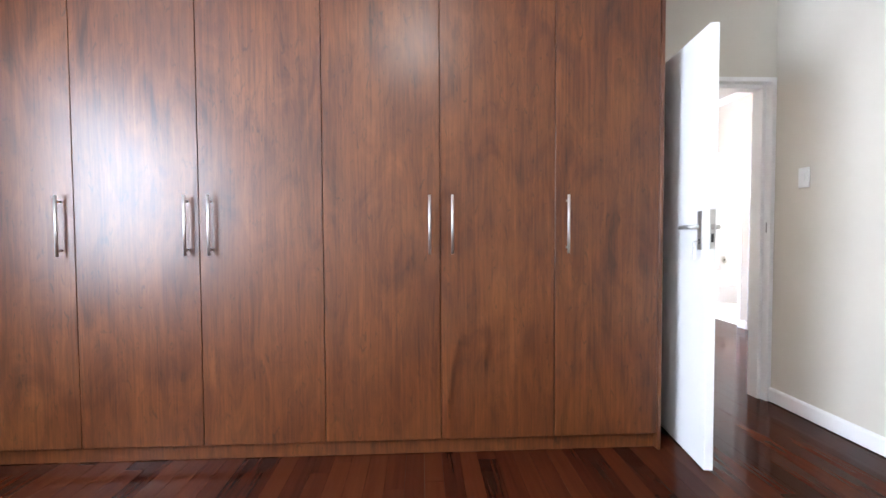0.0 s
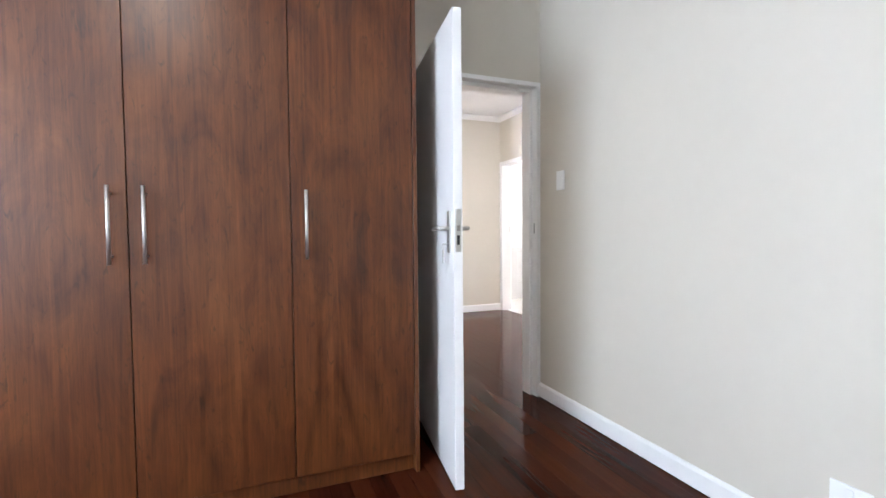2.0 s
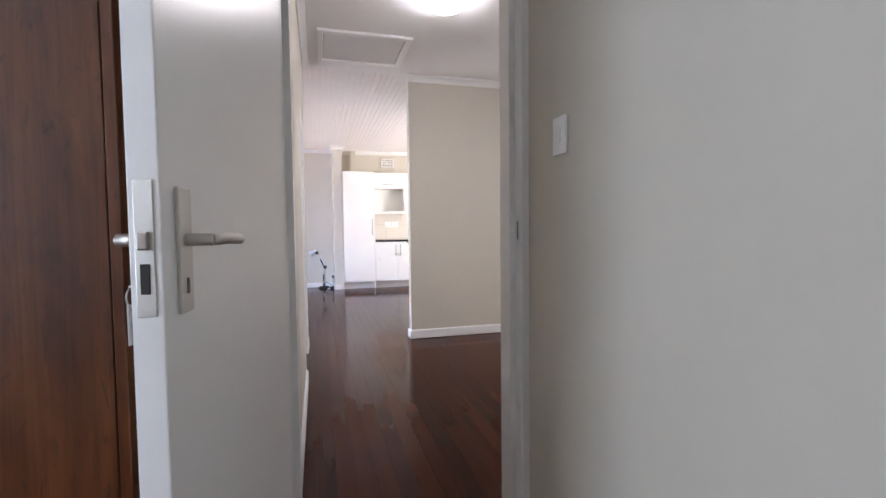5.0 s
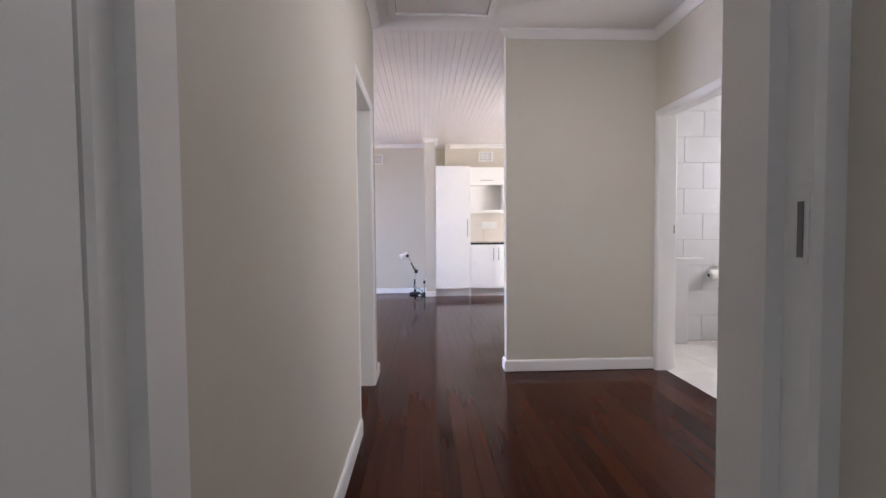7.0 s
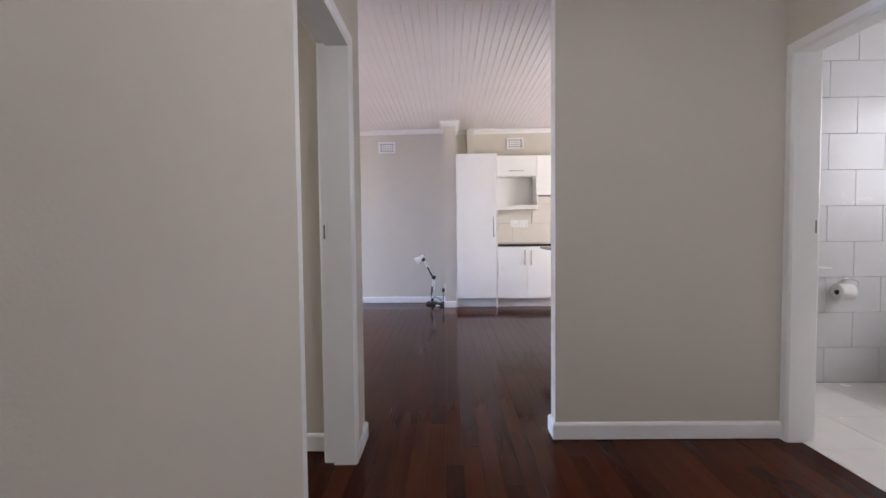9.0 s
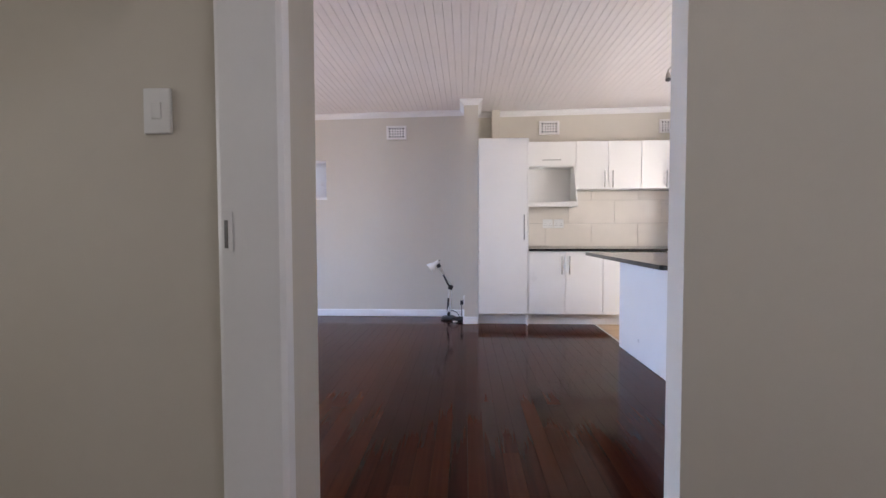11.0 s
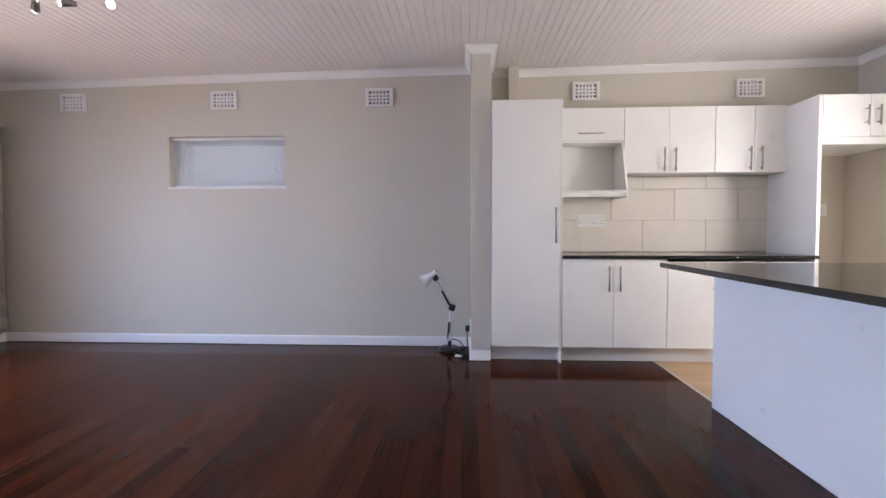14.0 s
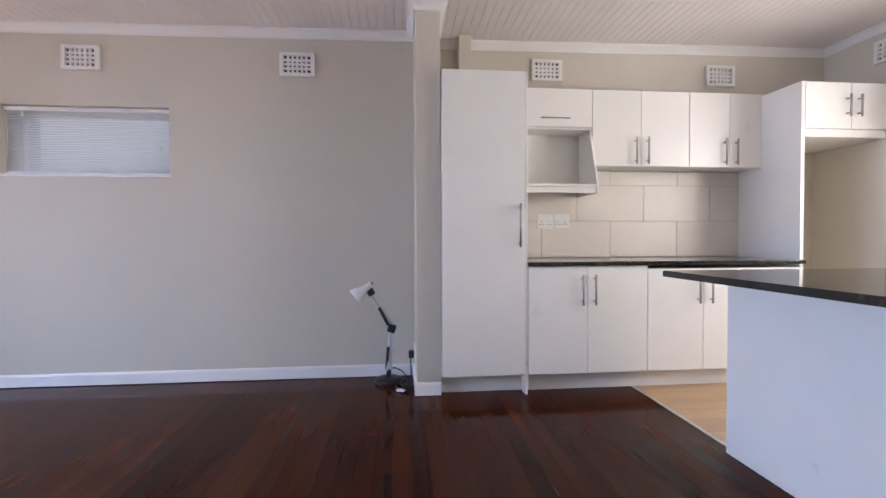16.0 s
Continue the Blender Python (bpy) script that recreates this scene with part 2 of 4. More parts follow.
def box(bm, x0, x1, y0, y1, z0, z1, bev=0.0, seg=2):
    vs = [bm.verts.new(p) for p in ((x0, y0, z0), (x1, y0, z0), (x1, y1, z0), (x0, y1, z0), (x0, y0, z1), (x1, y0, z1), (x1, y1, z1), (x0, y1, z1))]
    fs = [bm.faces.new([vs[i] for i in q]) for q in ((3, 2, 1, 0), (4, 5, 6, 7), (0, 1, 5, 4), (1, 2, 6, 5), (2, 3, 7, 6), (3, 0, 4, 7))]
    if bev:
        es = list({e for f in fs for e in f.edges})
        bmesh.ops.bevel(bm, geom=es, offset=bev, segments=seg, affect="EDGES", profile=0.5)
    return bm


def bx(x0, x1, y0, y1, z0, z1, bev=0.0, seg=2):
    return box(bmesh.new(), x0, x1, y0, y1, z0, z1, bev, seg)


def tube(bm, pts, r, seg=10, radii=None):
    """A round bar along points, closed at both ends."""
    pts = [Vector(p) for p in pts]
    rings = []
    for i, p in enumerate(pts):
        d = (pts[min(i + 1, len(pts) - 1)] - pts[max(i - 1, 0)]).normalized()
        a = d.orthogonal().normalized() if not rings else (side - d * side.dot(d)).normalized()
        side = a
        b = d.cross(a)
        rad = radii[i] if radii else r
        rings.append([bm.verts.new(p + (a * math.cos(2 * math.pi * k / seg) + b * math.sin(2 * math.pi * k / seg)) * rad) for k in range(seg)])
    for r0, r1 in zip(rings, rings[1:]):
        for k in range(seg):
            f = bm.faces.new((r0[k], r0[(k + 1) % seg], r1[(k + 1) % seg], r1[k]))
            f.smooth = True
    bm.faces.new(rings[0][::-1])
    bm.faces.new(rings[-1])
    return bm


def tb(pts, r, seg=10, radii=None):
    return tube(bmesh.new(), pts, r, seg, radii)


def lathe(profile, seg=28):
    """A turned shape from (radius, z) pairs, round the z axis."""
    bm = bmesh.new()
    rings = [[bm.verts.new((r * math.cos(2 * math.pi * k / seg), r * math.sin(2 * math.pi * k / seg), z)) for k in range(seg)] for r, z in profile]
    for r0, r1 in zip(rings, rings[1:]):
        for k in range(seg):
            f = bm.faces.new((r0[k], r0[(k + 1) % seg], r1[(k + 1) % seg], r1[k]))
            f.smooth = True
    bm.faces.new(rings[0][::-1])
    bm.faces.new(rings[-1])
    return bm


def moved(bm, m):
    bmesh.ops.transform(bm, matrix=m, verts=bm.verts)
    return bm


def mesh_object(name, bm, material):
    bmesh.ops.recalc_face_normals(bm, faces=bm.faces)
    me = bpy.data.meshes.new(name)
    bm.to_mesh(me)
    bm.free()
    me.materials.append(material)
    return new(name, me)


def part(name, bm, material, parent, label=""):
    ob = mesh_object(name, bm, material)
    ob.parent = parent
    return tagged(ob, label) if label else ob


SOUTH, NORTH = Matrix.Translation((0, 0, 0)), Matrix.Translation((0, 0.075, 0))
base = [SOUTH]  # the living room and the kitchen are laid out from an origin of their own


def thing(name, m, label, category, group=""):
    ob = new(name)
    ob.empty_display_size = 0.1
    ob.matrix_world = base[0] @ m
    return tagged(ob, label, category, group)


def structure(name, bm, material, label=""):
    ob = mesh_object(name, bm, material)
    ob.matrix_world = base[0]
    return tagged(ob, label, kind="structure")


def setting(name, label):
    """A root of the setting whose pieces are its children."""
    ob = tagged(new(name), label, kind="structure")
    ob.matrix_world = base[0]
    return ob


def wall(name, x0, x1, y0, y1, holes=(), z1=2.95, label="greige painted plaster wall"):
    """A wall with openings; the holes are (from, to, sill, head) along its length."""
    bm = bmesh.new()
    along_x = (x1 - x0) > (y1 - y0)
    a0, a1 = (x0, x1) if along_x else (y0, y1)
    cuts = sorted({a0, a1, *(h[0] for h in holes), *(h[1] for h in holes)})
    for c0, c1 in zip(cuts, cuts[1:]):
        spans = [(0.0, z1)]
        for h in holes:
            if h[0] <= c0 + 1e-6 and h[1] >= c1 - 1e-6:
                spans = [s for lo, hi in spans for s in ((lo, min(hi, h[2])), (max(lo, h[3]), hi)) if s[1] - s[0] > 1e-4]
        for lo, hi in spans:
            if along_x:
                box(bm, c0, c1, y0, y1, lo, hi)
            else:
                box(bm, x0, x1, c0, c1, lo, hi)
    return structure(name, bm, WALL, label)


def strip(name, profile, p, q, out, material, label, ends=(0.0, 0.0)):
    """A moulding: profile of (out from the wall, z) swept from p to q; out is the way off the wall. ends mitre it."""
    bm = bmesh.new()
    p, q, out = Vector(p), Vector(q), Vector(out)
    d = (q - p).normalized()
    r0 = [bm.verts.new(p + out * o + Vector((0, 0, z)) + d * ends[0] * o) for o, z in profile]
    r1 = [bm.verts.new(q + out * o + Vector((0, 0, z)) - d * ends[1] * o) for o, z in profile]
    n = len(profile)
    for k in range(n):
        bm.faces.new((r0[k], r0[(k + 1) % n], r1[(k + 1) % n], r1[k]))
    bm.faces.new(r0[::-1])
    bm.faces.new(r1)
    return structure(name, bm, material, label)


SKIRT = [(0, 0.006), (0.016, 0.006), (0.016, 0.080), (0.012, 0.090), (0.006, 0.095), (0, 0.095)]
COVE = [(0, 0), (0, -0.064), (0.009, -0.064), (0.011, -0.054), (0.025, -0.035), (0.044, -0.019), (0.053, -0.014), (0.055, 0)]


def skirting(p, q, out, ends=(0.0, 0.0)):
    return strip("baseboard", SKIRT, (*p, 0), (*q, 0), (*out, 0), WHITE, "white painted timber baseboard", ends)


def cornice(p, q, out, ends=(1.0, 1.0)):
    return strip("trim_cornice", COVE, p, q, (*out, 0), PLASTER, "white moulded plaster cornice", ends)

# ---- the large structure ----
structure("ground", bx(-60, 60, -60, 60, -0.5, -0.3), mat("lawn_ground", (0.10, 0.12, 0.06), 0.9, var=0.3, scale=2), "grassy ground outside")
# Unseen slab, added so that sky light enters only by the windows.
structure("roof_light_block", bx(-5.0, 4.2, -4.4, 8.1, 2.96, 3.05), PLASTER, "unseen slab added over the rooms to keep out sky light")
structure("floor_base", bx(-5.0, 4.2, -4.4, 8.1, -0.3, -0.02), DARK, "concrete sub-floor")
wall("wall_bedroom_west", -4.52, -4.4, -4.32, 0.14, [(-3.7, -1.9, 0.85, 2.25)])
wall("wall_bedroom_south", -4.4, 0.5, -4.32, -4.2)
wall("wall_bedroom_east", 0.5, 0.62, -4.32, 0.0)
# The opening from x 0.79 to 1.59 is added for hall fill light.
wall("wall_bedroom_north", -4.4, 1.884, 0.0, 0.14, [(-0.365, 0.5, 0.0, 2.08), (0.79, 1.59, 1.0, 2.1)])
wall("wall_hall_west", -0.50, -0.34, 0.14, 2.95, [(2.02, 2.85, 0.0, 2.05)])
wall("wall_side_room_west", -3.5, -3.4, 0.14, 2.95, [(0.9, 2.2, 0.95, 2.05)])
wall("wall_living_south", -4.87, -0.352, 2.95, 3.08)
wall("wall_hall_north", 0.68, 1.884, 3.066, 3.165)
wall("wall_hall_east", 1.884, 2.04, 0.14, 4.345, [(1.18, 2.05, 0.0, 2.065), (2.19, 3.055, 0.0, 2.065)])
wall("wall_bathroom_north", 2.04, 4.0, 3.95, 4.05)
wall("wall_bathroom_south", 2.04, 4.0, 2.08, 2.18)
# The opening from y 0.9 to 1.7 is made up for washroom fill.
wall("wall_bathroom_east", 4.0, 4.1, 0.0, 4.05, [(0.9, 1.7, 1.3, 2.2), (2.5, 3.6, 1.3, 2.2)])
wall("wall_washroom_south", 1.884, 4.0, 0.0, 0.14)

structure("ceiling_bedroom", bx(-4.4, 0.5, -4.2, 0.0, 2.69, 2.79), PLASTER, "white plaster ceiling")
structure("ceiling_side_room", bx(-3.4, -0.50, 0.14, 2.95, 2.69, 2.79), PLASTER, "white plaster ceiling")
structure("ceiling_bathroom", bx(2.04, 4.0, 0.14, 3.95, 2.69, 2.79), PLASTER, "white plaster ceiling")
structure("ceiling_hall", bx(-0.34, 1.884, 0.14, 3.085, 2.69, 2.79), PLASTER, "white plaster hall ceiling")


def ceiling_z(x):
    return 2.705 + 0.015 * x


def board_ceiling():
    """Tongue-and-groove boards with open V joints."""
    bm = bmesh.new()
    pitch, x = 0.064, -4.75
    while x < 3.88:
        x1 = min(x + pitch, 3.88)
        y0 = 3.005 if x < -0.39 else (3.015 if x < 0.69 else 3.09)
        z0, z1 = ceiling_z(x), ceiling_z(x1)
        ring = []
        for y in (y0, 7.83):
            ring.append([bm.verts.new(p) for p in ((x, y, z0 + 0.005), (x + 0.0022, y, z0), (x1 - 0.0022, y, z1), (x1, y, z1 + 0.005), (x1, y, z1 + 0.05), (x, y, z0 + 0.05))])
        for k in range(6):
            bm.faces.new((ring[0][k], ring[0][(k + 1) % 6], ring[1][(k + 1) % 6], ring[1][k]))
        bm.faces.new(ring[0][::-1])
        bm.faces.new(ring[1])
        x += pitch
    return structure("ceiling_living", bm, BOARD, "pinkish white painted tongue-and-groove board ceiling")



# mouldings
cz = ceiling_z
cornice((-0.34, 0.14, 2.69), (-0.34, 2.95, 2.69), (1, 0), (1, 0))
cornice((0.68, 3.066, 2.69), (1.884, 3.066, 2.69), (0, -1), (-1, 1))
cornice((1.884, 3.066, 2.69), (1.884, 0.14, 2.69), (-1, 0), (1, 1))
cornice((0.5, 0.0, 2.69), (0.5, -4.2, 2.69), (-1, 0), (1, 1))
cornice((-0.56, 0.0, 2.69), (0.5, 0.0, 2.69), (0, -1), (0, 1))
skirting((-4.75, 3.08), (-0.352, 3.08), (0, 1), (1, -1))
skirting((-0.352, 3.08), (-0.352, 2.865), (1, 0), (-1, 0))
skirting((-0.34, 2.0), (-0.34, 0.15), (1, 0))
skirting((0.68, 3.066), (1.884, 3.066), (0, -1), (-1, 0))
skirting((0.68, 3.165), (0.68, 3.066), (-1, 0), (-1, -1))
skirting((1.884, 3.165), (0.68, 3.165), (0, 1), (1, -1))
skirting((1.884, 4.345), (1.884, 3.165), (-1, 0), (1, 1))
skirting((1.884, 2.17), (1.884, 2.07), (-1, 0))
skirting((1.884, 1.16), (1.884, 0.14), (-1, 0), (0, 1))
skirting((0.505, 0.14), (1.884, 0.14), (0, 1), (0, 1))
skirting((0.5, -0.002), (0.5, -4.2), (-1, 0), (0, 1))
skirting((-0.575, 0.0), (-0.368, 0.0), (0, -1))
skirting((-3.4, 2.95), (-0.51, 2.95), (0, -1), (1, 0))


def door_frame(name, m, w, h, depth, label):
    """A pressed-steel door frame, opening along local x from 0 to w; rebate on the side y = 0, its wall from y = 0 to depth."""
    root = setting(name, label)
    root.matrix_world = base[0] @ m

    def jamb(x0, sx):
        bm = bmesh.new()
        prof = [(0.0, -0.006), (0.0, depth + 0.006), (0.040, depth + 0.006), (0.052, depth - 0.004), (0.052, 0.047), (0.030, 0.045), (0.030, 0.004), (0.026, -0.006)]
        r = [[bm.verts.new((x0 + sx * a, b, z)) for a, b in prof] for z in (0.0, h - 0.0)]
        n = len(prof)
        for k in range(n):
            bm.faces.new((r[0][k], r[0][(k + 1) % n], r[1][(k + 1) % n], r[1][k]))
        bm.faces.new(r[0])
        bm.faces.new(r[1])
        return bm

    part("jamb", jamb(0.0, 1), WHITE, root)
    part("jamb", jamb(w, -1), WHITE, root)
    bm = bmesh.new()
    prof = [(h, -0.007), (h, depth + 0.007), (h - 0.040, depth + 0.007), (h - 0.053, depth - 0.003), (h - 0.053, 0.047), (h - 0.030, 0.045), (h - 0.030, 0.004), (h - 0.026, -0.007)]
    r = [[bm.verts.new((x, b, a)) for a, b in prof] for x in (0.002, w - 0.002)]
    for k in range(8):
        bm.faces.new((r[0][k], r[0][(k + 1) % 8], r[1][(k + 1) % 8], r[1][k]))
    bm.faces.new(r[0])
    bm.faces.new(r[1])
    part("head", bm, WHITE, root)
    return root


def strike_plate(root, x, sx, z=1.135):
    part("strike_plate", bx(min(x, x + sx * 0.003), max(x, x + sx * 0.003), 0.008, 0.032, z - 0.046, z + 0.050, 0.001), WHITE, root, "painted strike plate")
    part("strike_slot", bx(min(x, x + sx * 0.0045), max(x, x + sx * 0.0045), 0.013, 0.021, z - 0.036, z + 0.030), RECESS, root)


fr = door_frame("door_1", pose(-0.36, 0, 0), 0.86, 2.085, 0.14, "white painted steel bedroom door frame")
strike_plate(fr, 0.83, -1)
fr = door_frame("door_2", pose(-0.50, 2.01, 0, 0, 0, 90) @ Matrix.Scale(-1, 4, (0, 1, 0)), 0.85, 2.055, 0.155, "white painted steel side room door frame")
strike_plate(fr, 0.82, -1)
fr = door_frame("door_3", pose(2.04, 3.065, 0, 0, 0, -90) @ Matrix.Scale(-1, 4, (0, 1, 0)), 0.885, 2.07, 0.156, "white painted steel bathroom door frame")
strike_plate(fr, 0.03, 1)
door_frame("door_4", pose(2.04, 2.06, 0, 0, 0, -90) @ Matrix.Scale(-1, 4, (0, 1, 0)), 0.89, 2.07, 0.156, "white painted steel washroom door frame")


def window(name, m, w, h, panes, label):
    """A framed window in local x and z, its glass in the plane y = 0."""
    root = setting(name, label)
    root.matrix_world = base[0] @ m
    bm = bmesh.new()
    box(bm, 0, w, -0.025, 0.025, 0, 0.045, 0.003)
    box(bm, 0, w, -0.025, 0.025, h - 0.045, h, 0.003)
    for k in range(panes + 1):
        x = k * (w - 0.045) / panes
        box(bm, x, x + 0.045, -0.024, 0.024, 0.045, h - 0.045, 0.003)
    part("window_frame", bm, WHITE, root)
    for k in range(panes):
        x = k * (w - 0.045) / panes
        g = part("pane", bx(x + 0.045, x + (w - 0.045) / panes, -0.003, 0.003, 0.045, h - 0.045), GLASS, root)
        g.visible_shadow = False
    return root


window("window_1", pose(-4.44, -3.7, 0.85, 0, 0, 90), 1.8, 1.40, 3, "white framed bedroom window")
window("window_5", pose(4.05, 2.5, 1.3, 0, 0, 90), 1.1, 0.9, 2, "white framed bathroom window")
# Added and unseen: it goes with the washroom fill lamp.
window("window_washroom_added", pose(4.05, 0.9, 1.3, 0, 0, 90), 0.8, 0.9, 2, "unseen window added to brighten the washroom")
# Invented, out of view: an opening for the hall fill lamp.
window("window_hall_added", pose(0.79, 0.05, 1.0), 0.8, 1.1, 1, "unseen window added to let fill light into the hall")
window("window_7", pose(-3.45, 0.9, 0.95, 0, 0, 90), 1.3, 1.1, 2, "white framed side room window")

# the shell of the living room and kitchen
base[0] = NORTH
wall("wall_living_west", -4.87, -4.75, 2.985, 7.694, [(4.1, 7.05, 0.1, 2.15)])
wall("wall_living_north", -4.87, 0.0675, 7.694, 7.95, [(-2.955, -1.77, 1.575, 2.083)])
wall("wall_kitchen_north", 0.0675, 4.0, 7.83, 7.95)
wall("wall_kitchen_east", 3.745, 4.0, 4.27, 7.83, [(4.9, 6.6, 1.05, 2.1)])
wall("wall_stub", 1.455, 3.88, 4.27, 4.47)
wall("wall_pier", 0.068, 0.235, 7.205, 7.83, label="greige painted projecting wall pier")
structure("wall_duct", bx(0.43, 0.53, 7.70, 7.83, 2.242, 2.75, 0.004), WALL, "painted boxed-in pipe duct above the tall cupboard")
board_ceiling()
cornice((-4.75, 7.694, cz(-4.75)), (0.068, 7.694, cz(0.068)), (0, -1), (1, 1))
cornice((0.068, 7.694, cz(0.068)), (0.068, 7.205, cz(0.068)), (-1, 0), (1, -1))
cornice((0.068, 7.205, cz(0.068)), (0.235, 7.205, cz(0.235)), (0, -1), (-1, -1))
cornice((0.235, 7.205, cz(0.235)), (0.235, 7.83, cz(0.235)), (1, 0), (-1, 1))
cornice((0.235, 7.83, cz(0.235)), (3.745, 7.83, cz(3.745)), (0, -1), (1, 1))
cornice((3.745, 7.83, cz(3.745)), (3.745, 4.47, cz(3.745)), (-1, 0), (1, 1))
cornice((-4.75, 2.985, cz(-4.75)), (-4.75, 7.694, cz(-4.75)), (1, 0), (1, 1))
skirting((-4.75, 7.694), (0.068, 7.694), (0, -1), (1, 1))
skirting((0.068, 7.694), (0.068, 7.205), (-1, 0), (1, -1))
skirting((0.068, 7.205), (0.235, 7.205), (0, -1), (-1, 0))
skirting((-4.75, 7.05), (-4.75, 7.694), (1, 0), (0, 1))
skirting((1.455, 4.27), (1.884, 4.27), (0, -1), (-1, 1))
skirting((1.455, 4.47), (1.455, 4.27), (-1, 0), (0, -1))
window("window_2", pose(-4.79, 4.1, 0.1, 0, 0, 90), 2.95, 2.05, 3, "white framed glazed patio doors behind the curtain")
window("window_3", pose(3.91, 4.9, 1.05, 0, 0, 90), 1.7, 1.05, 3, "white framed kitchen window")
window("window_4", pose(-2.955, 7.90, 1.575), 1.185, 0.508, 1, "high narrow window behind a blind")
structure("trim_window_sill", bx(-2.965, -1.76, 7.684, 7.80, 1.560, 1.578, 0.003), WHITE, "white sill of the high window")

base[0] = SOUTH

# ---- bedroom ----


def bar_handle(parent, x, y, z, length, r=0.006, out=0.032, across=False, metal=None):
    """A steel bar on two posts, proud of a face that looks towards -y."""
    d = Vector((1, 0, 0)) if across else Vector((0, 0, 1))
    c = Vector((x, y - out, z))
    bm = bmesh.new()
    tube(bm, [c - d * length / 2, c + d * length / 2], r, 12)
    for s in (-1, 1):
        p = c + d * s * (length / 2 - 0.028)
        tube(bm, [p, p + Vector((0, out, 0))], r * 0.75, 8)
    return part("handle", bm, metal or SATIN, parent, "brushed steel bar handle")


def wardrobe():
    """Built-in units with two doors each, up to the ceiling; a common plinth below."""
    edges = [-4.40, -3.395, -2.239, -1.104, -0.578]
    front, foot, top = -0.60, 0.085, 2.60
    for i, (a, b) in enumerate(zip(edges, edges[1:])):
        w = thing("wardrobe", pose(a, front, 0), "walnut-look fitted wardrobe unit with closed doors", "wardrobe", "fitted wardrobe units")
        n = b - a
        bm = bmesh.new()
        box(bm, 0.001, 0.018, 0.022, 0.596, foot, top)
        box(bm, n - 0.018, n - 0.001, 0.022, 0.596, foot, top)
        box(bm, 0.018, n - 0.018, 0.022, 0.596, foot, foot + 0.018)
        box(bm, 0.018, n - 0.018, 0.022, 0.596, top - 0.018, top)
        box(bm, 0.018, n - 0.018, 0.585, 0.596, foot + 0.018, top - 0.018)
        part("body", bm, WARDROBE, w)
        splits = [(0, n)] if n < 0.6 else [(0, (-2.822 - a if i == 1 else -1.673 - a if i == 2 else n / 2)), ((-2.822 - a if i == 1 else -1.673 - a if i == 2 else n / 2), n)]
        for k, (s, e) in enumerate(splits):
            d = part("door", bx(s + 0.0018, e - 0.0018, 0.0, 0.019, foot, top, 0.0012, 1), WARDROBE, w)
            hx = s + 0.058 if (len(splits) == 1 or k == 1) else e - 0.052
            if i == 0 and k == 1:
                hx = e - 0.058
            bar_handle(d, hx, 0.0, 1.15, 0.285, 0.0068, 0.034, False, STEEL)
    p = thing("wardrobe_plinth", pose(-4.40, -0.568, 0), "walnut-look plinth under the wardrobe", "plinth")
    part("kickboard", bx(0.0, 3.822, 0.0, 0.018, 0.002, 0.083, 0.001, 1), WARDROBE, p)
    part("end_panel", bx(3.824, 3.842, -0.037, 0.565, 0.002, 2.60, 0.001, 1), WARDROBE, p)
    f = thing("wardrobe_filler", pose(-4.40, -0.585, 2.602), "walnut-look filler above the wardrobe", "panel")
    part("panel", bx(0.0, 3.84, 0.0, 0.018, 0.0, 0.086, 0.001, 1), WARDROBE, f)


wardrobe()


def lever_set(leaf, x, y, side, z=1.13):
    """Back plate, lever and keyhole on one face of a door; side is the way off the face along y."""
    plate = part("handle_plate", bx(x - 0.021, x + 0.021, min(y, y + side * 0.007), max(y, y + side * 0.007), z - 0.105, z + 0.075, 0.002), STEEL, leaf, "satin steel back plate")
    bm = bmesh.new()
    tube(bm, [(x, y + side * 0.006, z), (x, y + side * 0.045, z)], 0.0095, 12)
    tube(bm, [(x, y + side * 0.040, z), (x - 0.012, y + side * 0.047, z), (x - 0.035, y + side * 0.050, z + 0.001), (x - 0.105, y + side * 0.049, z - 0.002), (x - 0.118, y + side * 0.044, z - 0.002)], 0.009, 12)
    part("lever", bm, STEEL, plate, "curved steel lever handle")
    part("keyhole", bx(x - 0.004, x + 0.004, min(y + side * 0.0065, y + side * 0.0085), max(y + side * 0.0065, y + side * 0.0085), z - 0.078, z - 0.055, 0.001), BLACK, plate)
    return plate


